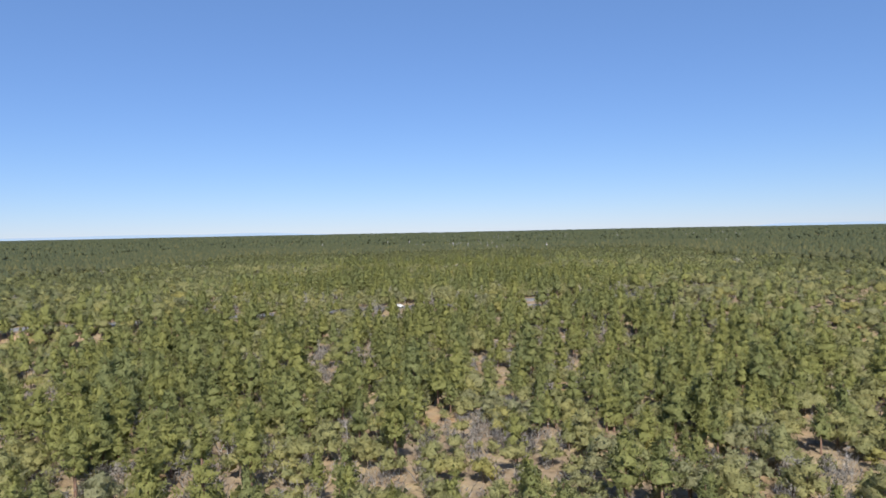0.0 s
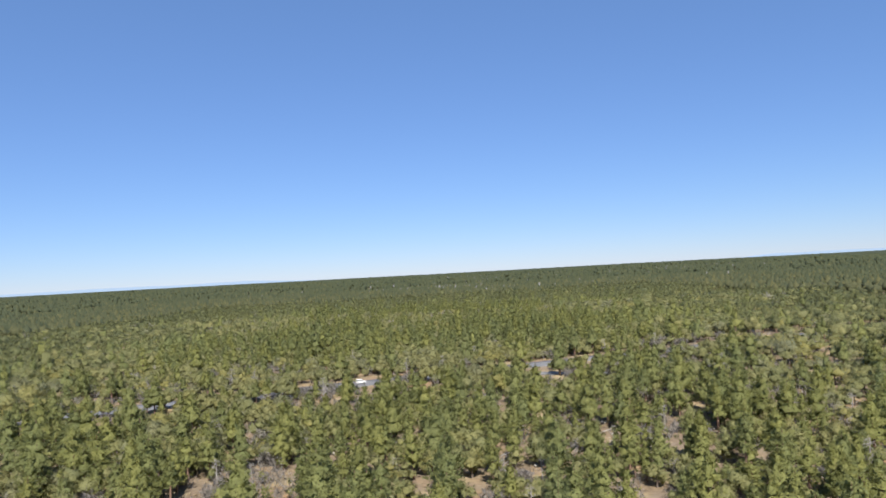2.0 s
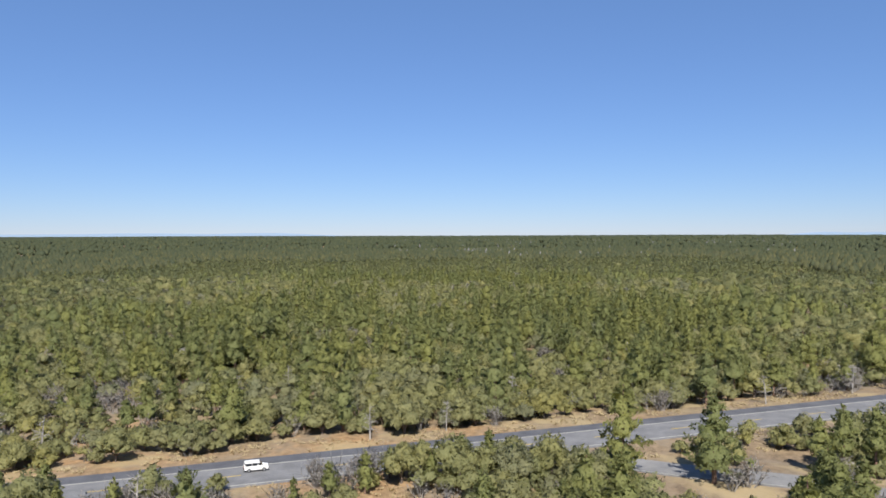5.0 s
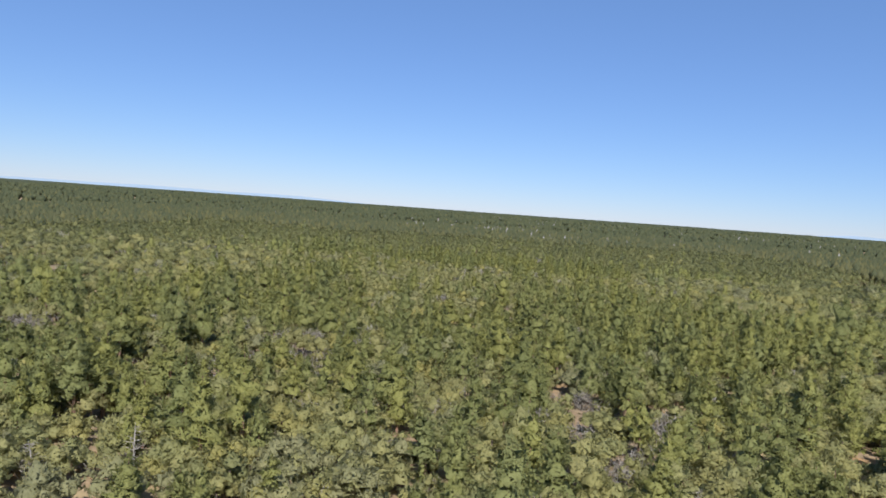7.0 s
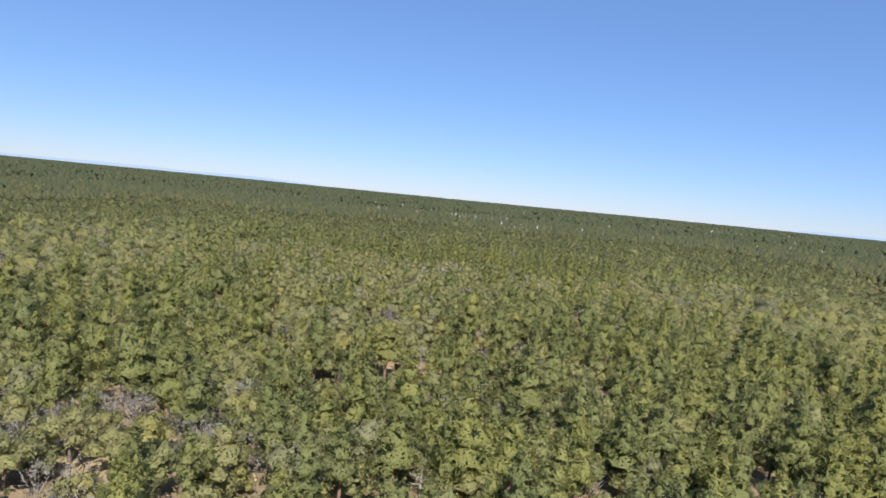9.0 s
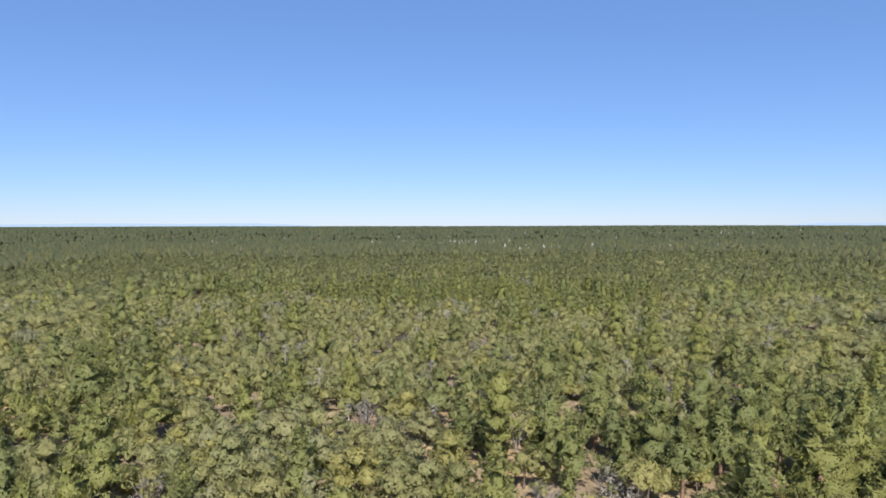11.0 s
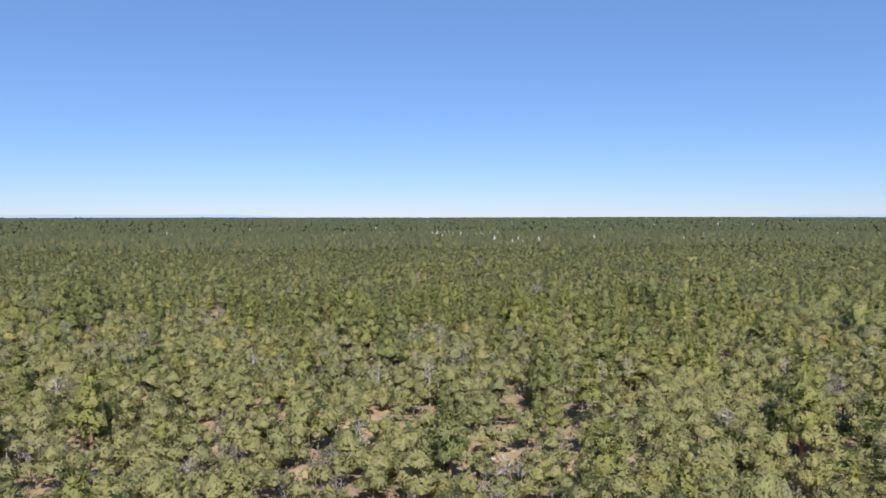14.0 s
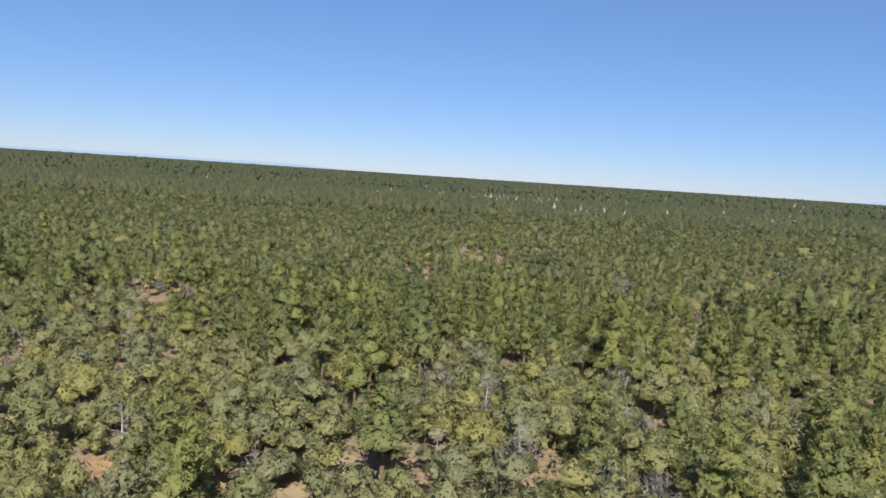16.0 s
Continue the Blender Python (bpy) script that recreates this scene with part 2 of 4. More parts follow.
# meshes
def mesh_from(name, verts, tris, mats, index=None, tint=None, normals=None, thin=None):
    me = bpy.data.meshes.new(name)
    verts, tris = np.asarray(verts, np.float32), np.asarray(tris, np.int32)
    me.vertices.add(len(verts))
    me.vertices.foreach_set("co", verts.ravel())
    me.loops.add(tris.size)
    me.loops.foreach_set("vertex_index", tris.ravel())
    me.polygons.add(len(tris))
    me.polygons.foreach_set("loop_start", np.arange(0, tris.size, tris.shape[1], dtype=np.int32))
    for m in mats:
        me.materials.append(m)
    if index is not None:
        me.polygons.foreach_set("material_index", np.asarray(index, np.int32))
    if tint is not None:
        a = me.attributes.new("tint", "FLOAT", "POINT")
        a.data.foreach_set("value", np.asarray(tint, np.float32))
    if thin is not None:
        a = me.attributes.new("thin", "FLOAT", "POINT")
        a.data.foreach_set("value", np.asarray(thin, np.float32))
    me.update(calc_edges=True)
    me.validate()
    if normals is not None:
        me.polygons.foreach_set("use_smooth", np.ones(len(tris), bool))
        me.normals_split_custom_set_from_vertices(np.asarray(normals, np.float32).tolist())
    return me


def link_part(name, me, parent, label=""):
    ob = new(name, me)
    ob.parent = parent
    if label:
        tagged(ob, label)
    return ob


def part(name, bm, mat, parent, label=""):
    me = bpy.data.meshes.new(name)
    bm.to_mesh(me)
    bm.free()
    me.materials.append(mat)
    return link_part(name, me, parent, label)


# ground
def spaced(lo, hi, fine_lo, fine_hi, step, grow):
    a = list(np.arange(fine_lo, fine_hi + step * 0.5, step))
    s, v = step, fine_hi
    while v < hi:
        s *= grow
        v += s
        a.append(min(v, hi))
    s, v, b = step, fine_lo, []
    while v > lo:
        s *= grow
        v -= s
        b.append(max(v, lo))
    return np.array(b[::-1] + a)


def build_ground():
    gx = spaced(-4950, 4950, -100, 100, 4, 1.07)
    gy = spaced(-4950, 4950, 60, 700, 3.5, 1.07)
    X, Y = np.meshgrid(gx, gy)
    V = np.stack([X, Y, ground_z(X, Y)], -1).reshape(-1, 3)
    nx, ny = len(gx), len(gy)
    i = (np.arange(ny - 1)[:, None] * nx + np.arange(nx - 1)[None]).ravel()
    quads = np.stack([i, i + 1, i + nx + 1, i + nx], -1)
    me = mesh_from("ground", V, quads, [SOIL])
    me.polygons.foreach_set("use_smooth", np.ones(len(quads), bool))
    tagged(new("ground", me), "dry orange-tan sandy soil with grey needle litter", "ground", kind="structure")


build_ground()


# highway
def ribbon(name, v0, v1, x0, x1, mat, parent, lift, step=4.0, thick=0.12, label=""):
    """A strip along the highway, v0 to v1 metres south of its far edge."""
    bm = bmesh.new()
    rows = []
    n = max(1, int(round((x1 - x0) / step)))
    nrm = Vector((ROAD_SLOPE * ROAD_C, -ROAD_C))
    for k in range(n + 1):
        x = x0 + (x1 - x0) * k / n
        base = Vector((x, 288.2 + ROAD_SLOPE * x))
        ring = []
        for v, dz in ((v0, -thick), (v0, 0), (v1, 0), (v1, -thick)):
            p = base + nrm * v
            ring.append(bm.verts.new((p.x, p.y, road_height(p.x, p.y) + lift + dz)))
        rows.append(ring)
    for a, b in zip(rows, rows[1:]):
        for j in range(3):
            bm.faces.new((a[j], b[j], b[j + 1], a[j + 1]))
    bm.faces.new(rows[0])
    bm.faces.new(rows[-1][::-1])
    bmesh.ops.recalc_face_normals(bm, faces=bm.faces)
    return part(name, bm, mat, parent, label)


def road_height(x, y):
    u = float(1 - smooth(900, 1200, abs(x)))
    yc = 288.2 + ROAD_SLOPE * x - 5.2 / ROAD_C
    return ROAD_Z * u + float(natural_z(x, yc)) * (1 - u)


highway = tagged(new("road"), "grey two-lane asphalt highway with painted lines through the forest", "road", kind="structure")
ribbon("shoulder", 0.0, 2.7, -640, 680, ASPHALT_DARK, highway, 0.02, label="dark asphalt shoulder strip")
ribbon("carriageway", 2.7, 10.4, -640, 680, ASPHALT, highway, 0.016)
ribbon("edge_line", 2.85, 3.05, -640, 680, LINE_WHITE, highway, 0.03, thick=0.02, label="worn white edge line")
ribbon("edge_line", 9.55, 9.75, -640, 680, LINE_WHITE, highway, 0.03, thick=0.02, label="worn white edge line")
for k in range(-24, 30):
    ribbon("lane_dash", 6.2, 6.36, k * 12.0, k * 12.0 + 3.4, LINE_YELLOW, highway, 0.03, step=4, thick=0.02)


def build_side_road():
    thing = tagged(new("side_road"), "narrow paved turnout joining the highway", "road", kind="structure")
    pts = []
    for (ax, ay), (bx, by) in zip(SIDE_ROAD, SIDE_ROAD[1:]):
        for k in range(5):
            pts.append(Vector((ax + (bx - ax) * k / 5, ay + (by - ay) * k / 5)))
    pts.append(Vector(SIDE_ROAD[-1]))
    for _ in range(4):
        pts = [pts[0]] + [(a + b * 2 + c) / 4 for a, b, c in zip(pts, pts[1:], pts[2:])] + [pts[-1]]
    for name, off, half, lift, mat in (("carriageway", 0, 2.5, 0.035, ASPHALT_SIDE), ("edge_line", -2.2, 0.08, 0.05, LINE_WHITE)):
        bm = bmesh.new()
        rows = []
        for i, p in enumerate(pts):
            d = (pts[min(i + 1, len(pts) - 1)] - pts[max(i - 1, 0)]).normalized()
            s = Vector((-d.y, d.x))
            ring = []
            for w, dz in ((-half, -0.3), (-half, 0), (half, 0), (half, -0.3)):
                q = p + s * (off + w)
                ring.append(bm.verts.new((q.x, q.y, float(ground_z(p.x, p.y)) + 0.08 + lift + dz * (name == "carriageway") * 2)))
            rows.append(ring)
        for a, b in zip(rows, rows[1:]):
            for j in range(3):
                bm.faces.new((a[j], b[j], b[j + 1], a[j + 1]))
        bmesh.ops.recalc_face_normals(bm, faces=bm.faces)
        part(name, bm, mat, thing)


build_side_road()


# distant mesas
def mesa(x0, x1, y, height, seed):
    bm = bmesh.new()
    n, prev = 60, None
    for k in range(n + 1):
        x = x0 + (x1 - x0) * k / n
        e = min(1, 6 * min(k, n - k) / n)
        top = 32 + height * e * (0.65 + 0.35 * float(vnoise(x, 0, 260, seed)))
        col = [bm.verts.new((x, y, -40)), bm.verts.new((x, y, top)), bm.verts.new((x, y + 120, top)), bm.verts.new((x, y + 120, -40))]
        if prev:
            for j in range(3):
                bm.faces.new((prev[j], col[j], col[j + 1], prev[j + 1]))
        prev = col
    bmesh.ops.recalc_face_normals(bm, faces=bm.faces)
    me = bpy.data.meshes.new("backdrop")
    bm.to_mesh(me)
    bm.free()
    me.materials.append(MESA_HAZED)
    tagged(new("backdrop", me), "low flat-topped mesa, distance haze painted pale blue", "mesa", kind="structure")


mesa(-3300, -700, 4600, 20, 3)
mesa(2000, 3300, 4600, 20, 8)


# tree shapes
rng = np.random.default_rng(7)
ICO_V = []
_g = (1 + 5 ** 0.5) / 2
for a, b in ((1, _g), (1, -_g), (-1, _g), (-1, -_g)):
    ICO_V += [(0, a, b), (a, b, 0), (b, 0, a)]
ICO_V = np.array(ICO_V, float)
ICO_V /= np.linalg.norm(ICO_V[0])
_d = np.linalg.norm(ICO_V[:, None] - ICO_V[None], axis=-1)
_near = (_d > 0.1) & (_d < 1.2)
ICO_F = []
for a in range(12):
    for b in range(a + 1, 12):
        for c in range(b + 1, 12):
            if _near[a, b] and _near[b, c] and _near[a, c]:
                nn = np.cross(ICO_V[b] - ICO_V[a], ICO_V[c] - ICO_V[a])
                ICO_F.append((a, b, c) if nn @ ICO_V[a] > 0 else (a, c, b))
ICO_F = np.array(ICO_F)


OCT_V = np.array([(1, 0, 0), (0, 1, 0), (-1, 0, 0), (0, -1, 0), (0, 0, 1), (0, 0, -1)], float)
OCT_F = np.array([(0, 1, 4), (1, 2, 4), (2, 3, 4), (3, 0, 4), (1, 0, 5), (2, 1, 5), (3, 2, 5), (0, 3, 5)])


class Shape:
    """Triangles with a material slot each: 0 wood, 1 needles."""

    def __init__(self):
        self.v, self.f, self.s, self.nrm, self.thin, self.n = [], [], [], [], [], 0

    def add(self, v, f, slot, nrm=None, thin=0.0):
        v = np.asarray(v, float)
        self.v.append(v)
        self.thin.append(np.full(len(v), thin))
        if nrm is None:
            nrm = v - v.mean(0) + (0, 0, 1e-3)
        self.nrm.append(nrm / (np.linalg.norm(nrm, axis=1, keepdims=True) + 1e-9))
        self.f.append(np.asarray(f, int) + self.n)
        self.s.append(np.full(len(f), slot))
        self.n += len(v)

    def tube(self, p, q, r0, r1, sides=5, slot=0):
        p, q = np.asarray(p, float), np.asarray(q, float)
        d = q - p
        d = d / np.linalg.norm(d)
        a = np.cross(d, (0.31, 0.9, 0.2))
        a /= np.linalg.norm(a)
        b = np.cross(d, a)
        ang = np.arange(sides) * 2 * np.pi / sides
        ring = np.cos(ang)[:, None] * a + np.sin(ang)[:, None] * b
        i = np.arange(sides)
        j = (i + 1) % sides
        self.add(np.concatenate([p + ring * r0, q + ring * r1]), np.concatenate([np.stack([i, j, j + sides], -1), np.stack([i, j + sides, i + sides], -1)]), slot, np.concatenate([ring, ring]))

    def blob(self, c, r, jitter=0.18, slot=1):
        w = 1 + jitter * rng.normal(size=(12, 1))
        turn = np.array(Euler(rng.uniform(0, 6.28, 3)).to_matrix())
        out = ICO_V @ turn.T
        self.add(np.asarray(c) + out * w * np.asarray(r), ICO_F, slot, out + np.array([0, 0, 0.55 if slot else 0.0]))

    def core(self, c, r, jitter=0.25):
        """The dense inside of a crown, hidden behind its sprays."""
        w = 1.12 + jitter * rng.normal(size=(6, 1))
        out = OCT_V @ np.array(Euler(rng.uniform(0, 6.28, 3)).to_matrix()).T
        self.add(np.asarray(c) + out * w * np.asarray(r), OCT_F, 1, out + np.array([0, 0, 0.55]))

    def sprays(self, c, nrm, size, k=2, spread=0.7, width=0.42):
        """Needle sprays: k pointed triangles at each point, out along its normal."""
        c, nrm = np.repeat(c, k, 0), np.repeat(nrm, k, 0)
        d = nrm + rng.normal(size=c.shape) * spread
        d /= np.linalg.norm(d, axis=1, keepdims=True)
        s = np.cross(d, rng.normal(size=c.shape))
        s /= np.linalg.norm(s, axis=1, keepdims=True) + 1e-9
        L = size * rng.uniform(0.65, 1.35, (len(c), 1))
        b = c - d * L * 0.35
        face = np.cross(2 * s, d)
        s = np.where((face * nrm).sum(1, keepdims=True) < 0, -s, s)
        v = np.stack([b - s * L * width, b + s * L * width, c + d * L * 0.75], 1).reshape(-1, 3)
        self.add(v, np.arange(len(v)).reshape(-1, 3), 1, np.repeat(nrm / np.linalg.norm(nrm, axis=1, keepdims=True) + 0.3 * d + np.array([0, 0, 0.35]), 3, 0), 1.0)

    def done(self):
        return np.concatenate(self.v), np.concatenate(self.f), np.concatenate(self.s), np.concatenate(self.nrm), np.concatenate(self.thin)


def unit(n):
    v = rng.normal(size=(n, 3))
    return v / np.linalg.norm(v, axis=1, keepdims=True)


def ponderosa(detail):
    """A pine, 8 m high: whorls of boughs that carry tufts of needles, ragged and open low down."""
    s = Shape()
    h, R = 8.0, rng.uniform(2.1, 3.0)
    base = rng.uniform(0.16, 0.40)
    lean = rng.normal(size=2) * 0.16
    axis = lambda f: np.array([lean[0] * f, lean[1] * f, h * f])
    blunt = rng.uniform(0.65, 1.05)
    profile = lambda f: R * np.clip((1 - f) / (1 - base), 0, 1) ** blunt * np.clip((f - base) / 0.16 + 0.5, 0, 1)
    if detail >= 2:
        s.tube(axis(0), axis(0.45), 0.2, 0.14, 6)
        s.tube(axis(0.45), axis(0.97), 0.14, 0.03, 4)
    else:
        s.tube(axis(0), axis(0.6), 0.2, 0.1, 3)
    if detail < 2:
        for q in ((0.3,) if detail == 0 else (0.2, 0.58)):
            f = base + (1 - base) * q
            s.core(axis(f), (profile(f) * 0.66, profile(f) * 0.66, h * 0.26 * (1 - base)))
        nt, size = (26, 1.15) if detail == 0 else (44, 0.95)
        f = np.clip(base + (1 - base) * rng.uniform(0, 1, nt) ** 1.15, base, 0.98)
        ang = rng.uniform(0, 6.283, nt)
        rad = profile(f) * rng.uniform(0.5, 1.0, nt)
        c = np.stack([np.cos(ang) * rad + lean[0] * f, np.sin(ang) * rad + lean[1] * f, h * f], -1)
        s.sprays(c, np.stack([np.cos(ang), np.sin(ang), np.full(nt, 0.7)], -1), size, 1, 0.6)
    else:
        for q in (0.18, 0.45, 0.7):
            f = base + (1 - base) * q
            (s.blob if detail == 3 else s.core)(axis(f), (profile(f) * 0.66, profile(f) * 0.66, h * 0.17 * (1 - base)), 0.3)
        C, N = [], []
        whorls = 8 if detail == 2 else 10
        for k in range(whorls):
            f0 = base + (0.97 - base) * (k + rng.uniform(-0.25, 0.25)) / whorls
            for a in rng.uniform(0, 6.283) + np.arange(5) * 1.2566 + rng.normal(size=5) * 0.25:
                reach_out = profile(f0) * rng.uniform(0.6, 1.2)
                if rng.uniform() < 0.12:
                    continue
                way = np.array([math.cos(a), math.sin(a), rng.uniform(-0.12, 0.22)])
                for q in ((0.5, 1.0) if detail == 2 else (0.4, 0.75, 1.05)):
                    C.append(axis(f0) + way * reach_out * q + rng.normal(size=3) * 0.12)
                    N.append(way * 0.75 + np.array([0, 0, 0.62]))
        s.sprays(np.array(C), np.array(N), 0.82 if detail == 2 else 0.66, 3 if detail == 2 else 4, 0.85, 0.5)
    s.sprays(np.array([axis(0.97)]), np.array([[0, 0, 1.0]]), 0.9, 3, 0.5)
    return s.done()


def pinyon(detail):
    """A round-headed pinyon or juniper, 5.2 m high, of uneven lobes."""
    s = Shape()
    h = 5.2
    lobes = {0: 1, 1: 2, 2: 5, 3: 8}[detail]
    R = rng.uniform(2.2, 2.85)
    s.tube((0, 0, 0), (rng.normal() * 0.2, rng.normal() * 0.2, h * 0.55), 0.2, 0.1, 3 if detail < 2 else 5)
    C, rr = [], []
    for k in range(lobes):
        a = 6.283 * (k + rng.uniform(-0.35, 0.35)) / max(1, lobes - 1)
        top = k == lobes - 1
        d = 0 if lobes == 1 else R * (rng.uniform(0, 0.25) if top else rng.uniform(0.4, 0.68))
        z = h * ((rng.uniform(0.62, 0.74) if detail > 1 else 0.55) if top else rng.uniform(0.3, 0.6))
        C.append((math.cos(a) * d, math.sin(a) * d, z))
        rr.append(R * (rng.uniform(0.46, 0.68) if detail > 1 else 0.74 if detail else 0.92))
    if detail == 3:
        for k in range(5):
            s.tube((0, 0, h * 0.14), np.array(C[k]), 0.1, 0.04, 4)
    for c, r in zip(C, rr):
        q = r * (0.68 if detail > 1 else 0.64)
        (s.blob if detail == 3 else s.core)(c, (q, q, q * 0.86), 0.28)
        nt = {0: 26, 1: 22, 2: 33, 3: 66}[detail]
        n = unit(nt)
        n[:, 2] = np.abs(n[:, 2]) * 0.98 - 0.16
        lump = 0.82 + 0.2 * np.sin(n[:, :1] * 7 + c[0] * 5) * np.sin(n[:, 1:2] * 7 + c[1] * 5) + rng.uniform(-0.16, 0.2, (nt, 1))
        s.sprays(np.array(c) + n * r * np.array([1, 1, 0.92]) * lump, n + np.array([0, 0, 0.2]), {0: 1.15, 1: 0.95, 2: 0.70, 3: 0.52}[detail], 1, 0.9, 0.55)
    return s.done()


def far_tree(kind):
    """A tree far off."""
    s = Shape()
    k = 4
    ang = np.arange(k) * 6.283 / k + rng.uniform(0, 6)
    if kind == "ponderosa":
        h, R, zm = 8.2, 2.5, 2.4
    else:
        h, R, zm = 5.2, 2.35, 2.6
    r = R * rng.uniform(0.75, 1.2, k)
    ring = np.stack([np.cos(ang) * r, np.sin(ang) * r, zm + rng.normal(size=k) * 0.5], -1)
    r2 = R * (0.55 if kind == "ponderosa" else 0.72) * rng.uniform(0.7, 1.2, k)
    ring2 = np.stack([np.cos(ang + 0.6) * r2, np.sin(ang + 0.6) * r2, h * (0.68 if kind == "ponderosa" else 0.82) + rng.normal(size=k) * 0.3], -1)
    top = np.array([[0, 0, h]])
    i = np.arange(k)
    j = (i + 1) % k
    f = np.concatenate([np.stack([i, j, i + k], -1), np.stack([j, j + k, i + k], -1), np.stack([i + k, j + k, np.full(k, 2 * k)], -1)])
    s.add(np.concatenate([ring, ring2, top]), f, 1)
    return s.done()


def brush(detail):
    """Bare grey oak brush, 3 m high."""
    s = Shape()
    for k in range({1: 6, 2: 8, 3: 18}[detail]):
        a, lean = rng.uniform(0, 6.283), rng.uniform(0.1, 0.8)
        d = np.array([math.cos(a) * lean, math.sin(a) * lean, 1.0])
        p = np.array([math.cos(a), math.sin(a), 0]) * rng.uniform(0, 0.5)
        q = p + d * rng.uniform(1.2, 2.0)
        s.tube(p, q, 0.042, 0.018, 3)
        for _ in range({1: 3, 2: 5, 3: 8}[detail]):
            e = d * 0.6 + rng.normal(size=3) * 0.6
            e[2] = abs(e[2]) + 0.1
            m = p + (q - p) * rng.uniform(0.35, 1.0)
            w = np.cross(e, rng.normal(size=3))
            w = w / np.linalg.norm(w) * (0.035 if detail > 1 else 0.08)
            tip = m + e * rng.uniform(0.6, 1.2)
            s.add(np.array([m - w, m + w, tip]), [(0, 1, 2)], 0)
    n = unit({1: 14, 2: 27, 3: 54}[detail])
    n[:, 2] = np.abs(n[:, 2])
    wide = rng.uniform(0.9, 1.35)
    s.sprays(np.array([0, 0, 1.5]) + n * np.array([wide, wide, 1.35]) * rng.uniform(0.45, 1.0, (len(n), 1)), n + np.array([0, 0, 0.5]), 0.85 if detail > 1 else 1.2, 1, 0.6, 0.3)
    return s.done()


def snag(h=6.0, limbs=24):
    """A dead standing tree."""
    s = Shape()
    p = np.zeros(3)
    bend = rng.normal(size=2) * 0.25
    pts = [np.array([bend[0] * f * f, bend[1] * f * f, h * f]) for f in (0, 0.35, 0.7, 1.0)]
    for (a, b), (r0, r1) in zip(zip(pts, pts[1:]), ((0.17, 0.13), (0.13, 0.08), (0.08, 0.02))):
        s.tube(a, b, r0, r1, 6)
    for k in range(limbs):
        f = rng.uniform(0.25, 0.95)
        a = rng.uniform(0, 6.283)
        o = np.array([bend[0] * f * f, bend[1] * f * f, h * f])
        d = np.array([math.cos(a), math.sin(a), rng.uniform(-0.25, 0.6)])
        L = (1.05 - f) * rng.uniform(0.9, 2.0) + 0.3
        e = o + d * L
        s.tube(o, e, 0.05, 0.025, 3)
        for _ in range(3):
            m = o + (e - o) * rng.uniform(0.4, 1.0)
            g = d + rng.normal(size=3) * 0.6
            s.tube(m, m + g * rng.uniform(0.3, 0.7), 0.03, 0.01, 3)
    return s.done()


# planting plan
CLEARINGS = (   # x, y, half width, half length
    (14, 178, 9, 14), (-36, 203, 9, 9), (-25, 158, 6, 8), (-44, 176, 7, 6), (38, 226, 5, 6), (32, 206, 12, 8), (48, 213, 8, 9),
    (66, 240, 9, 8), (32, 275, 8, 5), (44, 275, 13, 8), (48, 283, 9, 7), (-20, 218, 4, 5), (5, 437, 15, 8), (33, 433, 17, 9), (40, 442, 5, 13), (44, 460, 5.5, 14), (48, 482, 5, 14), (53, 502, 5, 13), (16, 396, 6, 7), (-8, 446, 6, 5),
    (-1, 392, 5, 6), (60, 511, 5, 5), (-22, 532, 13, 9), (3, 513, 5, 6), (-5, 547, 4, 6), (-54, 557, 6, 8), (30, 500, 5, 6),
    (14, 541, 4, 6), (4, 577, 4, 5), (-53, 682, 17, 24), (-27, 692, 8, 10), (37, 806, 13, 25), (9, 790, 10, 22), (-36, 735, 6, 8), (23, 566, 5, 5), (62, 600, 4, 5),
)


# tall pines that stand out, stretch by stretch: x, y
PINES_SOUTH = (   # up to the highway
    (59.9, 115.7), (53.5, 137.9), (-10.1, 140.4), (-32.4, 143.1), (-1.7, 147.1), (-19.9, 149), (-28.2, 150), (20.3, 154), (16.6, 157.1), (-21.3, 158.4), (-5.2, 159.3), (-17.1, 160.4), (39.8, 162.6), (-11.8, 165), (56.3, 172.6), (2.8, 175.3), (61.7, 182.2), (103.7, 183.2), (-13.7, 184.1), (41.6, 184.2), (26.3, 185.7), (-40.7, 187.3), (-9, 188.9), (66.2, 190.2), (-44.1, 192.5), (58.3, 195.4), (91.7, 195.5), (-10.2, 199.5), (47.9, 200.8), (35.8, 202.5), (29.3, 203), (-16.9, 203.1), (37.8, 211.2), (102.1, 211.4),
)
PINES_ROAD = (   # near the highway
    (14, 214.7), (111.4, 215.4), (11, 219.5), (-20.1, 219.8), (-5.7, 223.4), (-38, 225.1), (1.9, 225.4), (34.8, 226.9), (-11.6, 229), (-16.1, 229.4), (38.7, 229.4), (19.5, 229.9), (4.9, 229.9), (60.1, 230.8), (15.1, 234.4), (-40.2, 236.3), (30.6, 236.9), (-25.2, 241.7), (21.2, 243.4), (53.7, 246.9), (26.6, 248.9), (108.3, 249.5), (109.9, 254), (45.2, 264.4),
)
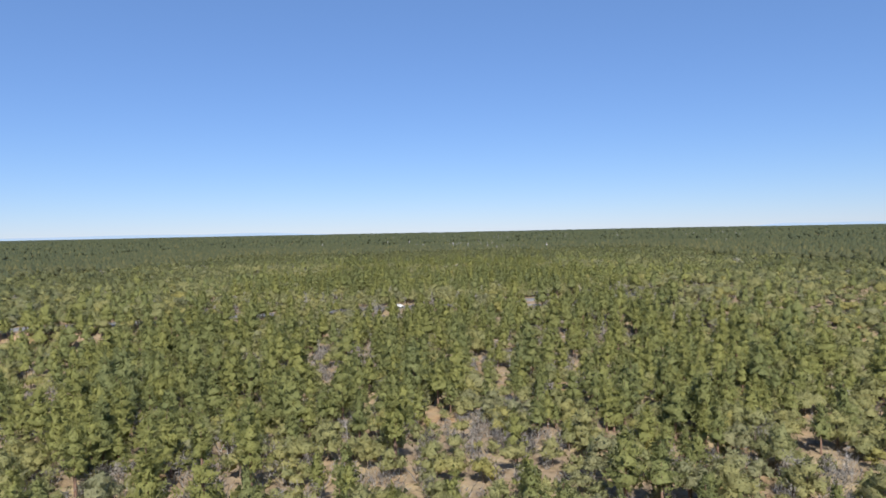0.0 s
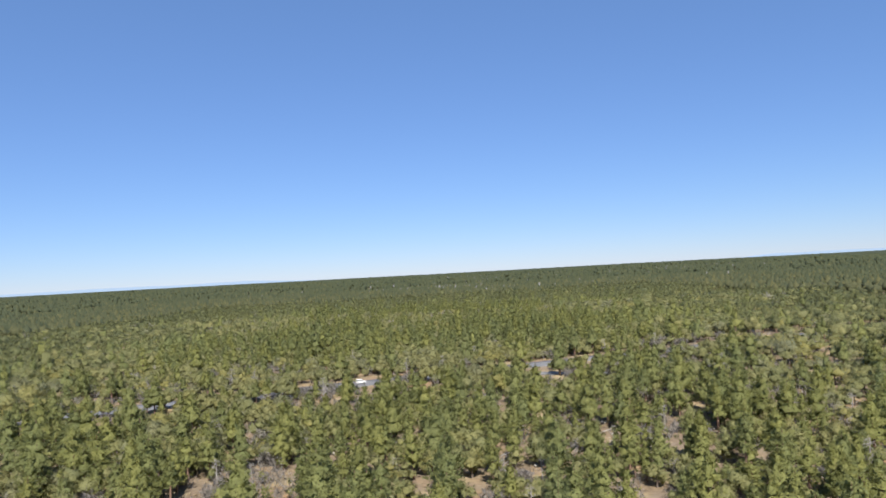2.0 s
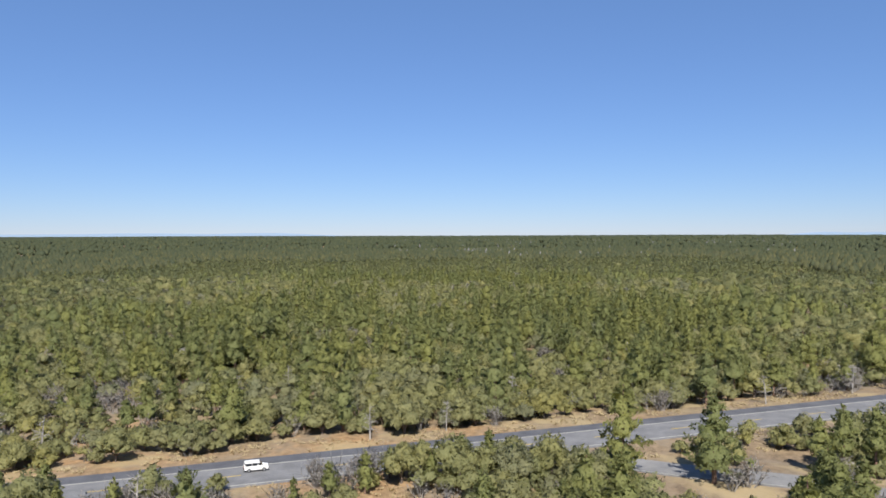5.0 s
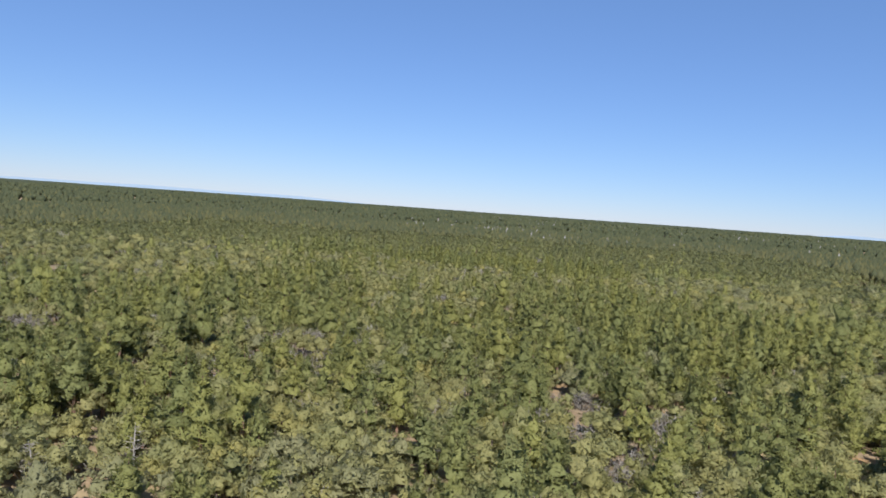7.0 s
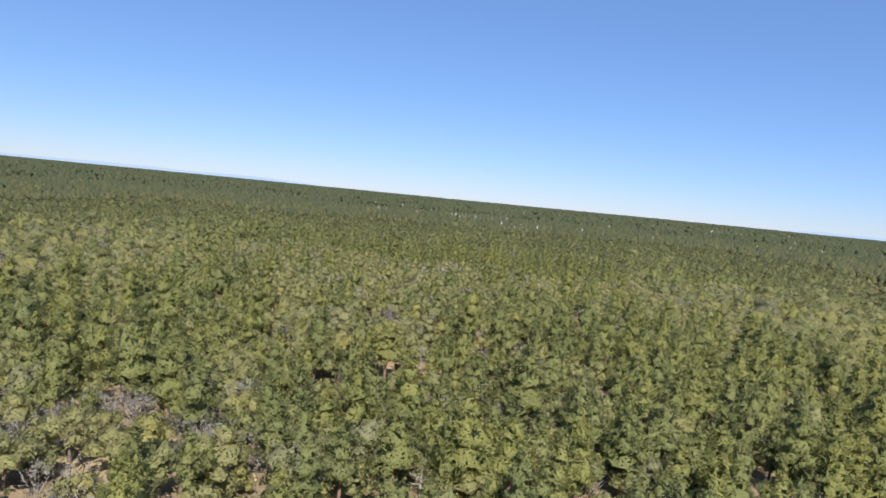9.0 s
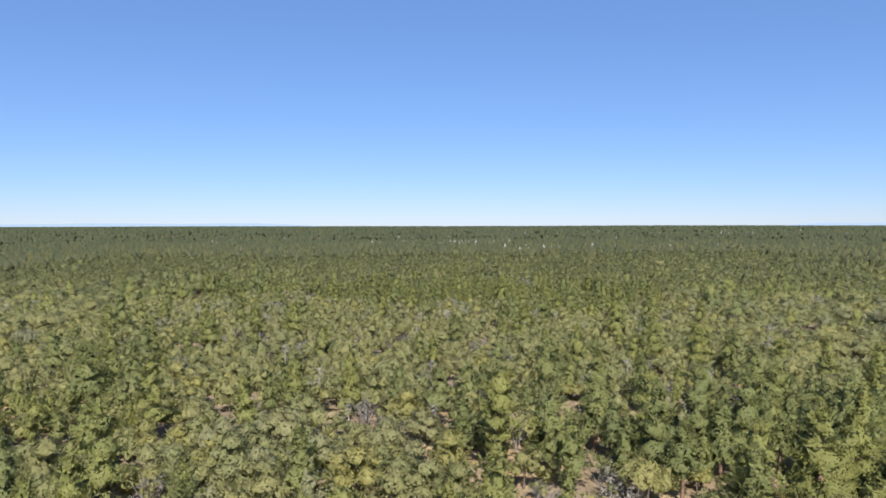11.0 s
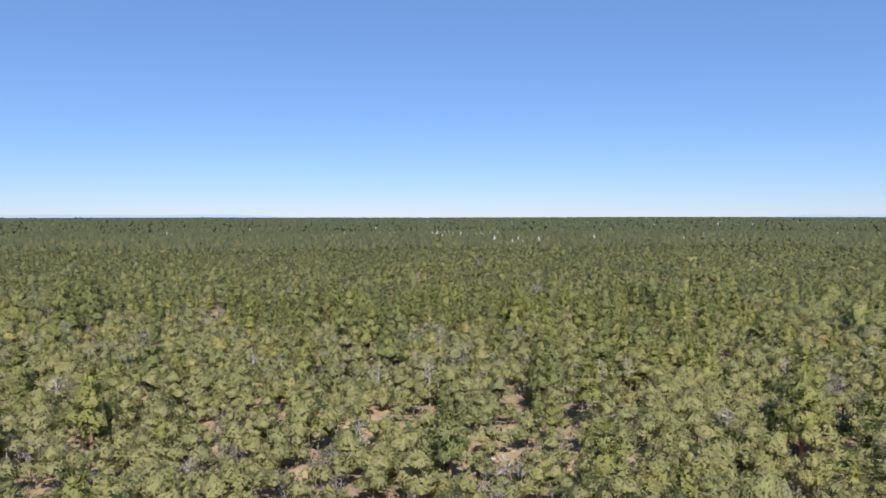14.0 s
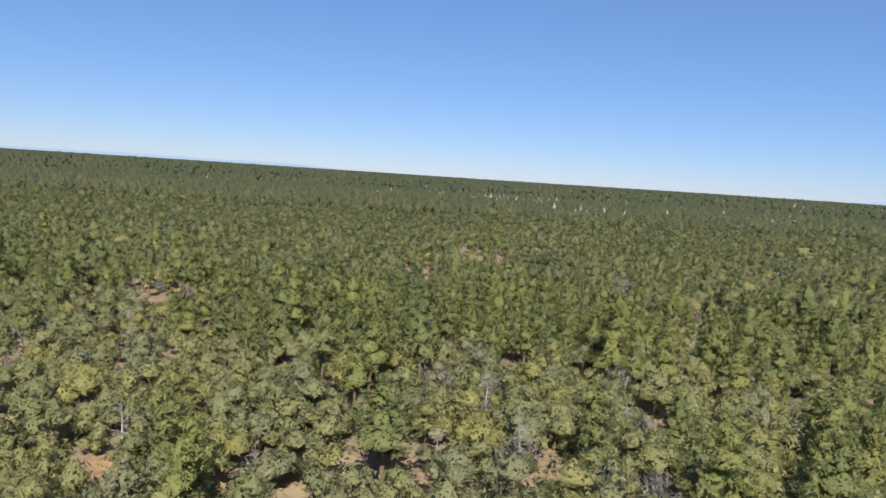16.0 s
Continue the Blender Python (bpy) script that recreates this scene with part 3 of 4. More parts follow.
PINES_NORTH = (   # past the highway
    (49.5, 357.7), (7.6, 388.8), (19.2, 389), (35.9, 389), (25.9, 389.1), (51.3, 389.4), (61.8, 389.8), (11.8, 394.5), (60.2, 395.4), (51.9, 398.2), (180.4, 402.3), (72.7, 411.2), (228.3, 417.3), (67.7, 420.1), (-1.6, 423.5), (-27.4, 424), (50.4, 424.1), (-41.7, 426.5), (17, 427), (44.8, 429.5), (39.7, 429.6), (61.4, 430.5), (-34.6, 434), (2.2, 440.1), (12.1, 440.9), (-23.5, 448.2), (36.2, 460.8), (-60.9, 470.1), (-17.7, 484), (-58.1, 487), (73.1, 487.7), (9.3, 487.7), (-11.6, 489.1), (3.5, 492.2), (13.7, 493.1), (-4.5, 496.2), (60.6, 500.9),
)
PINES_PARK = (   # in the pinyon belt
    (29.4, 512.1), (63.5, 518.1), (74.3, 521.3), (8, 528.4), (-16.2, 539.3), (166.5, 544.2), (-49.2, 548.1), (-43.7, 548.2), (12.9, 558), (31.4, 577.7), (26, 584.6), (-48.1, 588.3), (51.5, 589.3), (28.1, 594.7), (3.7, 610.5), (45.4, 611.6), (55.4, 615.3), (22.7, 616.8), (45.5, 619.3), (52.9, 632.1), (-2.7, 632.8), (-2.1, 639.8), (30.6, 655.8), (18.9, 662.7), (79.8, 676.5), (19.6, 677.1), (61.1, 680.1),
)
PINES_FAR = (   # beyond it
    (-96.4, 723.8), (-60.1, 739.8), (-72.5, 747.3), (-6.2, 750.9), (-25.2, 768.8), (74.6, 776.5), (-132.5, 779.5), (27.3, 782.8), (-124.8, 784.7), (-26, 786.1), (12.8, 791.9), (-105.8, 829.7), (-12.8, 832), (16.9, 846.9), (127.2, 874.5), (205.3, 883.9), (177.2, 898.8), (135, 898.9), (168.3, 915.4), (185.4, 931.5), (146.5, 978.5),
)
# bare sandy gaps between the trees: x, y
GAPS_SOUTH = (   # up to the highway
    (60.3, 123.2), (-3.5, 141.2), (-39.3, 146.4), (-14.9, 148.7), (12.8, 164.7), (-39.9, 166.8), (-29.2, 166.9), (12.8, 175.8), (26.4, 211.7), (37.7, 220.9), (28.7, 221.7), (-31.6, 221.8), (23.6, 229.2), (75.1, 231.4), (52.5, 235.9), (25.8, 236), (60.9, 240.9), (10.5, 246.4), (64.3, 254.9), (-31.9, 256.9), (64.1, 281.3),
)
GAPS_NORTH = (   # past the highway
    (36.2, 362.3), (43.6, 367.8), (25.1, 373.4), (19.6, 388.6), (30.5, 389.6), (45.1, 391.8), (2.9, 429.5), (38.8, 434.6), (11.6, 436.9), (51.7, 483.5), (38.6, 488.6), (48.9, 489.8), (-6.1, 492.4), (8.8, 492.6), (29.4, 493.2), (16.1, 494.7), (45.3, 496.2), (22.8, 497.7), (51.9, 504.7), (5.3, 512.4), (23.9, 512.8), (11.4, 514.6), (66.4, 525.3), (-20.5, 526.7), (-49.1, 548.4), (-2.5, 578.8), (3.7, 582.6), (10.3, 585.6), (23.6, 596.4), (16.6, 596.6), (52.3, 598.6), (12.2, 606.2), (13.9, 611.8), (17.2, 617.6), (5.1, 618.1), (53.3, 625.9), (32.7, 629.9), (33.3, 636), (-24.8, 667.1), (-33.8, 670.6), (-65.2, 673.4), (-55.5, 681.6), (-31.1, 713.2), (-11, 769.1), (7.4, 792.4), (20.9, 797.8), (35.4, 811), (7.4, 812.9), (35.4, 833.1),
)
# grey leafless oak clumps: x, y
GREY_SOUTH = (   # up to the highway
    (13.4, 117.8), (29.6, 119.8), (9.8, 120.3), (-19.9, 131.9), (-37.2, 139.9), (-46.4, 147.1), (36.1, 154.6), (30.7, 155.6), (21.7, 156.2), (51.6, 167.9), (68.5, 177.8), (-72.3, 178.1), (8.5, 180.7), (24.8, 185.7), (13.4, 187.1), (70.2, 188.8), (16, 198.4), (-34.2, 199.9), (-29.6, 215.9), (43.3, 215.9), (-7.5, 219.7), (49, 220), (46.4, 224.9), (-34.4, 230.8), (10.5, 231.5), (52.1, 242.9), (-13.3, 254.7), (50.9, 259.8), (50.6, 267.1), (-9.9, 271.1), (39.3, 271.2), (63.4, 273.6), (-5.2, 273.8), (-54.3, 283.8),
)
GREY_NORTH = (   # past the highway
    (93.8, 317.6), (87.5, 324), (82.3, 332.4), (105.9, 337.3), (28.4, 366.7), (53.8, 382.2), (-3.1, 400), (-26.8, 405.9), (26, 418), (19.4, 418.1), (-19.3, 421.9), (60.7, 469.9), (33.1, 486.6), (102.2, 491.2), (16.2, 495.7), (22.1, 497.2), (134.5, 518.6), (-49, 542), (-14.6, 559.9), (26.3, 612.9), (25.7, 624.2), (13.5, 632.5), (58.6, 632.7), (51.2, 636.1), (50.8, 643.6), (-46.4, 689.4), (-57.3, 702.8), (-62.6, 711.7), (-63.4, 718.8),
)


def gap_at(x, y):
    """Sandy gaps, each drawn out towards the south: 1 inside, 0 outside."""
    o = np.zeros(x.shape)
    wob = 1.2 * (vnoise(x, y, 3.5, 15) - 0.5)
    for cx, cy in GAPS_SOUTH + GAPS_NORTH:
        far = cy > 750
        dx, length, half = (10 - cx) / 95, (32 if far else 7), (5.0 if far else 1.8)
        t = np.clip((cy + 1.5 - y) / length, 0, 1)
        d = np.hypot(x - cx - dx * t * length, y - (cy + 1.5) + t * length) + wob
        o = np.maximum(o, d < half * (1 - 0.35 * t))
    return o


def van_sight(x, y):
    """The open strip of verge south of the van."""
    t = np.clip((276.0 - y) / 14.0, 0, 1)
    return np.hypot(x + 17.5 - 4.0 * t, y - 276.0 + 14.0 * t) < 2.6


def open_ground(x, y):
    """How open the ground is, 0 to 1."""
    x, y = np.asarray(x, float), np.asarray(y, float)
    o = np.zeros(x.shape)
    for cx, cy, rx, ry in CLEARINGS:
        k = 1.0 if 255 < cy < 295 else 0.7 if cy > 670 else 0.6
        d = np.hypot((x - cx) / (rx * k), (y - cy) / (ry * k)) + 0.3 * (vnoise(x, y, 4, 9) - 0.5)
        o = np.maximum(o, 1 - smooth(0.55, 0.95, d))
    v = road_v(x, y)
    o = np.maximum(o, (v > -2.8 - 5.0 * vnoise(x, y, 11, 4)) & (v < np.where(x < 20, 10.9, 14.5)))
    o = np.maximum(o, np.maximum(gap_at(x, y), van_sight(x, y)))
    return np.maximum(o, side_dist(x, y) < 3.6)


def pine_share(x, y):
    """How many of the trees are tall pines."""
    y2 = np.asarray(y, float)
    s = np.interp(y2, (100, 230, 262, 300, 320, 385, 410, 480, 505, 640, 680, 760, 1500), (0.4, 0.4, 0.2, 0.12, 0.12, 0.2, 0.46, 0.5, 0.12, 0.07, 0.65, 0.72, 0.5))
    return np.clip(s - 0.06 + (0.25 + 1.3 * s) * (1.1 * (vnoise(x, y, 48, 21) - 0.5) + 0.4 * (vnoise(x, y, 17, 22) - 0.5)), 0.03, 0.95)


def reach(x, y):
    """Nearest that the flight comes to a place while it lies ahead."""
    return np.maximum(np.maximum(np.abs(x) / 0.6, np.asarray(y) - 550), 85)


def scatter(cell, near, far, dense):
    """Jittered places with near <= reach < far."""
    w = far * 0.62 + 20
    xs = np.arange(-w, w, cell)
    ys = np.arange(60, 560 + far, cell)
    X, Y = np.meshgrid(xs, ys)
    X = X + rng.uniform(-0.46, 0.46, X.shape) * cell
    Y = Y + rng.uniform(-0.46, 0.46, Y.shape) * cell
    X, Y = X.ravel(), Y.ravel()
    d = reach(X, Y)
    keep = (d >= near) & (d < far) & (np.abs(X) < 0.68 * Y + 25)
    X, Y = X[keep], Y[keep]
    thin = dense - 0.24 * (vnoise(X, Y, 22, 31) > 0.80) - 0.15 * (vnoise(X, Y, 9, 32) > 0.78)
    keep = (rng.uniform(size=X.shape) < thin) & (rng.uniform(size=X.shape) > open_ground(X, Y))
    return X[keep], Y[keep]


def planted(name, shapes, X, Y, scale, mats, label, category, sink=0.1, broad=1.0):
    """Many trees as one mesh."""
    n = len(X)
    if n == 0:
        return
    Z = ground_z(X, Y) - sink
    pick, turn, tint = rng.integers(0, len(shapes), n), rng.uniform(0, 6.283, n), np.clip(0.62 * rng.uniform(0, 1, n) + 0.55 * vnoise(X, Y, 34, 71) - 0.085, 0, 0.999)
    V, F, S, T, N, H, base = [], [], [], [], [], [], 0
    for k, (v, f, s, nr, th) in enumerate(shapes):
        i = np.nonzero(pick == k)[0]
        if not len(i):
            continue
        c, sn = np.cos(turn[i]), np.sin(turn[i])
        wide = scale[i] * rng.uniform(0.88, 1.15, len(i)) * broad
        x = (v[None, :, 0] * c[:, None] - v[None, :, 1] * sn[:, None]) * wide[:, None] + X[i][:, None]
        y = (v[None, :, 0] * sn[:, None] + v[None, :, 1] * c[:, None]) * wide[:, None] + Y[i][:, None]
        z = v[None, :, 2] * scale[i][:, None] + Z[i][:, None]
        V.append(np.stack([x, y, z], -1).reshape(-1, 3))
        N.append(np.stack([nr[None, :, 0] * c[:, None] - nr[None, :, 1] * sn[:, None], nr[None, :, 0] * sn[:, None] + nr[None, :, 1] * c[:, None], np.repeat(nr[None, :, 2], len(i), 0)], -1).reshape(-1, 3))
        F.append((f[None] + (np.arange(len(i)) * len(v))[:, None, None] + base).reshape(-1, 3))
        S.append(np.tile(s, len(i)))
        T.append(np.repeat(tint[i], len(v)))
        H.append(np.tile(th, len(i)))
        base += len(i) * len(v)
    me = mesh_from(name, np.concatenate(V), np.concatenate(F), mats, np.concatenate(S), np.concatenate(T), np.concatenate(N), np.concatenate(H))
    tagged(new(name, me), label, category, kind="stuff")


def tree_thing(name, shape, mats, label, category, group, crown="crown"):
    """One tree as a thing of its own, with trunk and crown."""
    v, f, s, nr, th = shape
    ob = tagged(new(name), label, category, group)
    for slot, piece in ((0, "trunk"), (1, crown)):
        g = f[s == slot]
        if len(g):
            used = np.unique(g)
            back = np.zeros(len(v), int)
            back[used] = np.arange(len(used))
            link_part(piece, mesh_from(piece, v[used], back[g], [mats[slot]], None, None, nr[used], th[used]), ob)
    return ob


def at_place(x, y, scale, sink=0.1):
    return Matrix.Translation((x, y, float(ground_z(x, y)) - sink)) @ Matrix.Rotation(rng.uniform(0, 6.283), 4, "Z") @ Matrix.Diagonal((scale * rng.uniform(0.9, 1.12), scale * rng.uniform(0.9, 1.12), scale, 1))


def plant_things(protos, X, Y, scale):
    """The prototypes take the first places, copies the rest; nothing stands on a road."""
    v = road_v(X, Y)
    free = ((v < -0.9) | (v > 11.2)) & (side_dist(X, Y) > 3.1) & ~van_sight(X, Y)
    X, Y, scale = np.asarray(X)[free], np.asarray(Y)[free], np.asarray(scale)[free]
    for i, (x, y, k) in enumerate(zip(X, Y, scale)):
        p = protos[i % len(protos)]
        if i < len(protos):
            p.matrix_basis = at_place(x, y, k)
        else:
            q = copy_thing(p, Matrix.Identity(4))
            q.matrix_basis = at_place(x, y, k)


# single trees beside the highway and the turnout: x, y, height
ROADSIDE_PINES = ((26.8, 276.0, 11.6), (36.9, 273.9, 10.6), (20, 262, 9.0), (45, 262, 8.0), (51, 278.5, 7.0), (54.2, 279, 8.4), (57, 277, 8.8), (59.8, 279.5, 7.6), (62.6, 281, 8.4), (65.5, 283, 7.2), (44, 286, 2.2), (50, 270, 6.5), (24, 232, 9.5), (34, 226, 10), (40, 223, 8.5), (57, 262, 8.5), (66, 268, 8), (42.5, 264.5, 5.5), (46, 267, 6.4), (49.5, 265.5, 6.0), (52, 262, 5.2), (60, 258, 6.0), (57, 285, 4.5), (63, 288, 4.2))
SNAGS = ((49, 275, 5.2), (58.5, 312.0, 5.0), (43.5, 285.5, 3.6), (77, 320, 5.5), (-36, 207, 5.0), (58, 158, 5.5), (75, 259, 6.0), (-5, 290, 5.0), (36.2, 592, 6.5), (10.7, 590, 6.5), (-11, 545, 4.0), (14, 199, 5.5), (20, 197, 5.0),
         (-29, 204, 5.0), (-32, 210, 4.5), (-24, 258, 5.5), (36, 213, 5.0), (55, 232, 6.5), (16, 617, 5.0), (8, 617, 4.0), (52, 632, 4.0))


OAK_CLUMPS = tuple((x, y, 3) for x, y in GREY_SOUTH + GREY_NORTH) + ((75, 259, 4), (79, 324, 5), (95, 331, 4), (44, 311, 3), (58, 158, 3), (-11, 545, 3), (15, 617, 3))


def forest():
    X, Y = scatter(3.75, 0, 158, 0.97)
    X2, Y2 = scatter(5.6, 0, 158, 0.95)
    v2 = road_v(X2, Y2)
    band = ((v2 < -2.5) & (v2 > -95)) | ((v2 > 12) & (v2 < 48) & (np.abs(X2 + 8) < 36))
    X, Y = np.concatenate([X, X2[band]]), np.concatenate([Y, Y2[band]])
    stands = np.array(PINES_SOUTH + PINES_ROAD + PINES_NORTH + PINES_PARK + PINES_FAR)
    free = np.ones(len(X), bool)
    for px, py in stands:
        free &= np.hypot(X - px, Y - py) > 3.0
    for px, py in GREY_SOUTH + GREY_NORTH:
        free &= np.hypot(X - px, (Y - py + 2) * 0.8) > 2.2
    X, Y = X[free], Y[free]
    grey = vnoise(X, Y, 26, 41)
    share = np.interp(Y, (100, 250, 330, 420, 520, 800), (0.26, 0.24, 0.13, 0.11, 0.09, 0.09))
    r = rng.uniform(size=X.shape)
    is_brush = r < share * (0.3 + 2.6 * smooth(0.5, 0.8, grey))
    is_pine = ~is_brush & (rng.uniform(size=X.shape) < pine_share(X, Y))
    is_pinyon = ~is_brush & ~is_pine
    size = np.exp(np.clip(rng.normal(size=X.shape), -2.2, 1.8) * np.where(is_pine, 0.26, 0.22)) * np.where(is_pine, 1.02, 0.86) * (0.84 + 0.34 * vnoise(X, Y, 17, 61))
    v = road_v(X, Y)
    size = size * np.where((v > 10) & (v < 32) & (X > -22) & (X < 24), 0.84, 1.0) * np.where((v > 10) & (v < 46) & (X >= 24) & (X < 78), 0.64, 1.0)
    size = size * (1 - 0.14 * (v < 0) * smooth(-110, -70, v)) * np.where((v < 0) & (v > -9), 0.92, 1.0)
    stretch = (np.abs(road_v(X, Y) - 8) < 62) & (np.abs(X - 15) < 80)
    single_pine = [ponderosa(3) for _ in range(7)]
    single_pinyon = [pinyon(3) for _ in range(8)]
    pine_shapes, pinyon_shapes, brush_shapes = [ponderosa(2) for _ in range(12)], [pinyon(2) for _ in range(14)], [brush(2) for _ in range(6)]

    def split(mask, limit):
        i = np.nonzero(mask & stretch)[0]
        i = i[np.argsort(np.abs(road_v(X[i], Y[i]) - 8))][:limit]
        rest = mask.copy()
        rest[i] = False
        return i, np.nonzero(rest)[0]

    one, many = split(is_pine, 70)
    protos = [tree_thing("ponderosa_pine", s, (BARK_ORANGE, PONDEROSA), "green conical ponderosa pine with reddish bark on sandy ground", "tree", "ponderosa pines along the highway") for s in single_pine]
    px, py, ps = X[one], Y[one], size[one]
    hx = np.array(ROADSIDE_PINES)
    screen = [(x + rng.uniform(-1, 1), 288.2 + ROAD_SLOPE * x - (12.3 + 5 * rng.uniform()) / ROAD_C, rng.uniform(4.2, 6.4) * (0.42 if -24 < x < -14 else 0.62 if -14 <= x < -8 else 0.85 if x > -8 else 1.0)) for x in np.arange(-95, 17, 3.4)]
    screen += [(x + rng.uniform(-1, 1), 288.2 + ROAD_SLOPE * x - (12.5 + 5 * rng.uniform()) / ROAD_C, rng.uniform(6.0, 8.5)) for x in np.arange(-225, -95, 3.8)]
    hx = np.concatenate([hx, np.array(screen)])
    plant_things(protos, np.concatenate([hx[:, 0], stands[:, 0], px]), np.concatenate([hx[:, 1], stands[:, 1], py]), np.concatenate([hx[:, 2] / 8.0, rng.uniform(1.0, 1.3, len(stands)), ps]))
    planted("ponderosa_woods", pine_shapes, X[many], Y[many], size[many], (BARK_ORANGE, PONDEROSA), "dense green ponderosa pines of mixed height", "forest")
    one, many = split(is_pinyon, 290)
    protos = [tree_thing("pinyon_tree", s, (BARK_DARK, PINYON), "olive-green round-headed pinyon tree with grey trunk", "tree", "pinyon trees along the highway") for s in single_pinyon]
    plant_things(protos, X[one], Y[one], size[one])
    planted("pinyon_woods", pinyon_shapes, X[many], Y[many], size[many], (BARK_DARK, PINYON), "dense olive-green pinyon and juniper trees", "forest")
    one, many = split(is_brush, 40)
    protos = [tree_thing("oak_brush", brush(3), (TWIG, TWIG_HAZE), "bare grey leafless oak brush among pines", "shrub", "bare oak brush along the highway") for _ in range(4)]
    cx = np.concatenate([x + rng.normal(size=n) * 1.7 for x, y, n in OAK_CLUMPS])
    cy = np.concatenate([y + rng.normal(size=n) * 1.7 for x, y, n in OAK_CLUMPS])
    plant_things(protos, np.concatenate([cx, X[one]]), np.concatenate([cy, Y[one]]), np.concatenate([rng.uniform(0.8, 1.3, len(cx)), size[one] * 1.2]))
    planted("bare_brush", brush_shapes, X[many], Y[many], size[many] * 1.3, (TWIG, TWIG_HAZE), "bare grey leafless oak brush between pines", "brush")

    # saplings and brush between the crowns
    ux, uy = scatter(4.6, 0, 158, 0.6)
    kind = rng.uniform(size=ux.shape)
    a, b = kind < 0.62, kind >= np.where(uy < 340, 0.62, 0.84)
    small = np.exp(rng.normal(size=ux.shape) * 0.25)
    planted("saplings", [pinyon(1) for _ in range(8)], ux[a], uy[a], small[a] * 0.6, (BARK_DARK, PINYON), "small olive-green pinyon saplings between the trees", "saplings")
    planted("bare_brush", brush_shapes, ux[b], uy[b], small[b] * 0.85, (TWIG, TWIG_HAZE), "low bare grey brush between the trees", "brush")

    protos = [tree_thing("dead_tree", snag(), (DEADWOOD, DEADWOOD), "pale grey dead standing tree with broken bare limbs", "dead tree", "dead standing trees") for _ in range(5)]
    hx = np.array(SNAGS)
    sx, sy = scatter(26, 0, 158, 0.9)
    sh = rng.uniform(3.5, 6.0, len(sx))
    plant_things(protos, np.concatenate([hx[:, 0], sx]), np.concatenate([hx[:, 1], sy]), np.concatenate([hx[:, 2], sh]) / 6.0)

    # middle distance
    for near, far, detail, cell in ((158, 250, 1, 4.5), (250, 480, 0, 5.0)):
        X, Y = scatter(cell, near, far, 0.98)
        pine = rng.uniform(size=X.shape) < pine_share(X, Y) + 0.18 * smooth(200, 480, reach(X, Y))
        size = np.exp(rng.normal(size=X.shape) * 0.2) * np.where(pine, 0.96, 1.08) * (0.8 + 0.4 * vnoise(X, Y, 20, 61))
        dead = rng.uniform(size=X.shape) < 0.05
        a, b, c = pine & ~dead, ~pine & ~dead, dead
        # Farther trees and the dark pine belt take greens with painted shade.
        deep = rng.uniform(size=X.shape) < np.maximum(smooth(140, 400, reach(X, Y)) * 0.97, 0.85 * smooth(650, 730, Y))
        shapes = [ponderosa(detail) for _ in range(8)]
        for m, mat in ((a & ~deep, PONDEROSA), (a & deep, SHADED_WOODS)):
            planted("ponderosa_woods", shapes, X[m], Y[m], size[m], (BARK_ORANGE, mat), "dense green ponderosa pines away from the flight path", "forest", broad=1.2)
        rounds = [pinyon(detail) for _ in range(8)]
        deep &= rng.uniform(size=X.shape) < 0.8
        for m, mat in ((b & ~deep, PINYON), (b & deep, SHADED_WOODS)):
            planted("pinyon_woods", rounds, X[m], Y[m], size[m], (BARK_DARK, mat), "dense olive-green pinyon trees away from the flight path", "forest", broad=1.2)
        planted("bare_brush", [brush(1) for _ in range(3)], X[c], Y[c], size[c] * 1.4, (TWIG, TWIG_HAZE), "bare grey brush and dead trees among distant pines", "brush")

    # beside and behind the flight
    X, Y = np.meshgrid(np.arange(-420, 420, 5.8), np.arange(-140, 720, 5.8))
    X, Y = (X + rng.uniform(-2.6, 2.6, X.shape)).ravel(), (Y + rng.uniform(-2.6, 2.6, Y.shape)).ravel()
    keep = ((np.abs(X) >= 0.68 * Y + 25) | (Y < 60)) & (rng.uniform(size=X.shape) > open_ground(X, Y)) & (np.hypot(X, Y) > 0)
    X, Y = X[keep], Y[keep]
    pine = rng.uniform(size=X.shape) < 0.4
    size = np.exp(rng.normal(size=X.shape) * 0.2) * 1.2
    # Solid crowns: the shade inside them is painted into these greens.
    planted("ponderosa_woods", [far_tree("ponderosa") for _ in range(6)], X[pine], Y[pine], size[pine] * 0.9, (BARK_DARK, SHADED_PINYON), "green ponderosa pines beside the flight path", "forest", broad=1.2)
    planted("pinyon_woods", [far_tree("pinyon") for _ in range(6)], X[~pine], Y[~pine], size[~pine] * 1.1, (BARK_DARK, SHADED_WOODS), "olive-green pinyon trees beside the flight path", "forest", broad=1.2)

    # far off
    for cell, near, far, grow in ((7.2, 480, 950, 1.5), (16, 950, 2300, 2.35)):
        X, Y = scatter(cell, near, far, 0.97)
        pine = rng.uniform(size=X.shape) < pine_share(X, Y) + (0.5 if near > 900 else 0.3)
        size = np.exp(np.clip(rng.normal(size=X.shape), -1.6, 1.2) * 0.2) * grow
        tall = size ** 0.5
        shapes = [far_tree("ponderosa") for _ in range(8)]
        # More of the darkest green with distance, standing in for haze and shade.
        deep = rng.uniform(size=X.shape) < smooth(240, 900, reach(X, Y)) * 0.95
        for m, mat in ((pine & ~deep, SHADED_PINYON), (pine & deep, SHADED_FAR_PINE)):
            planted("far_woods", shapes, X[m], Y[m], (size * 0.8 if grow < 1.6 else tall)[m], (BARK_DARK, mat), "far pine forest, dark green with shade and haze painted in", "forest", broad=1.2)
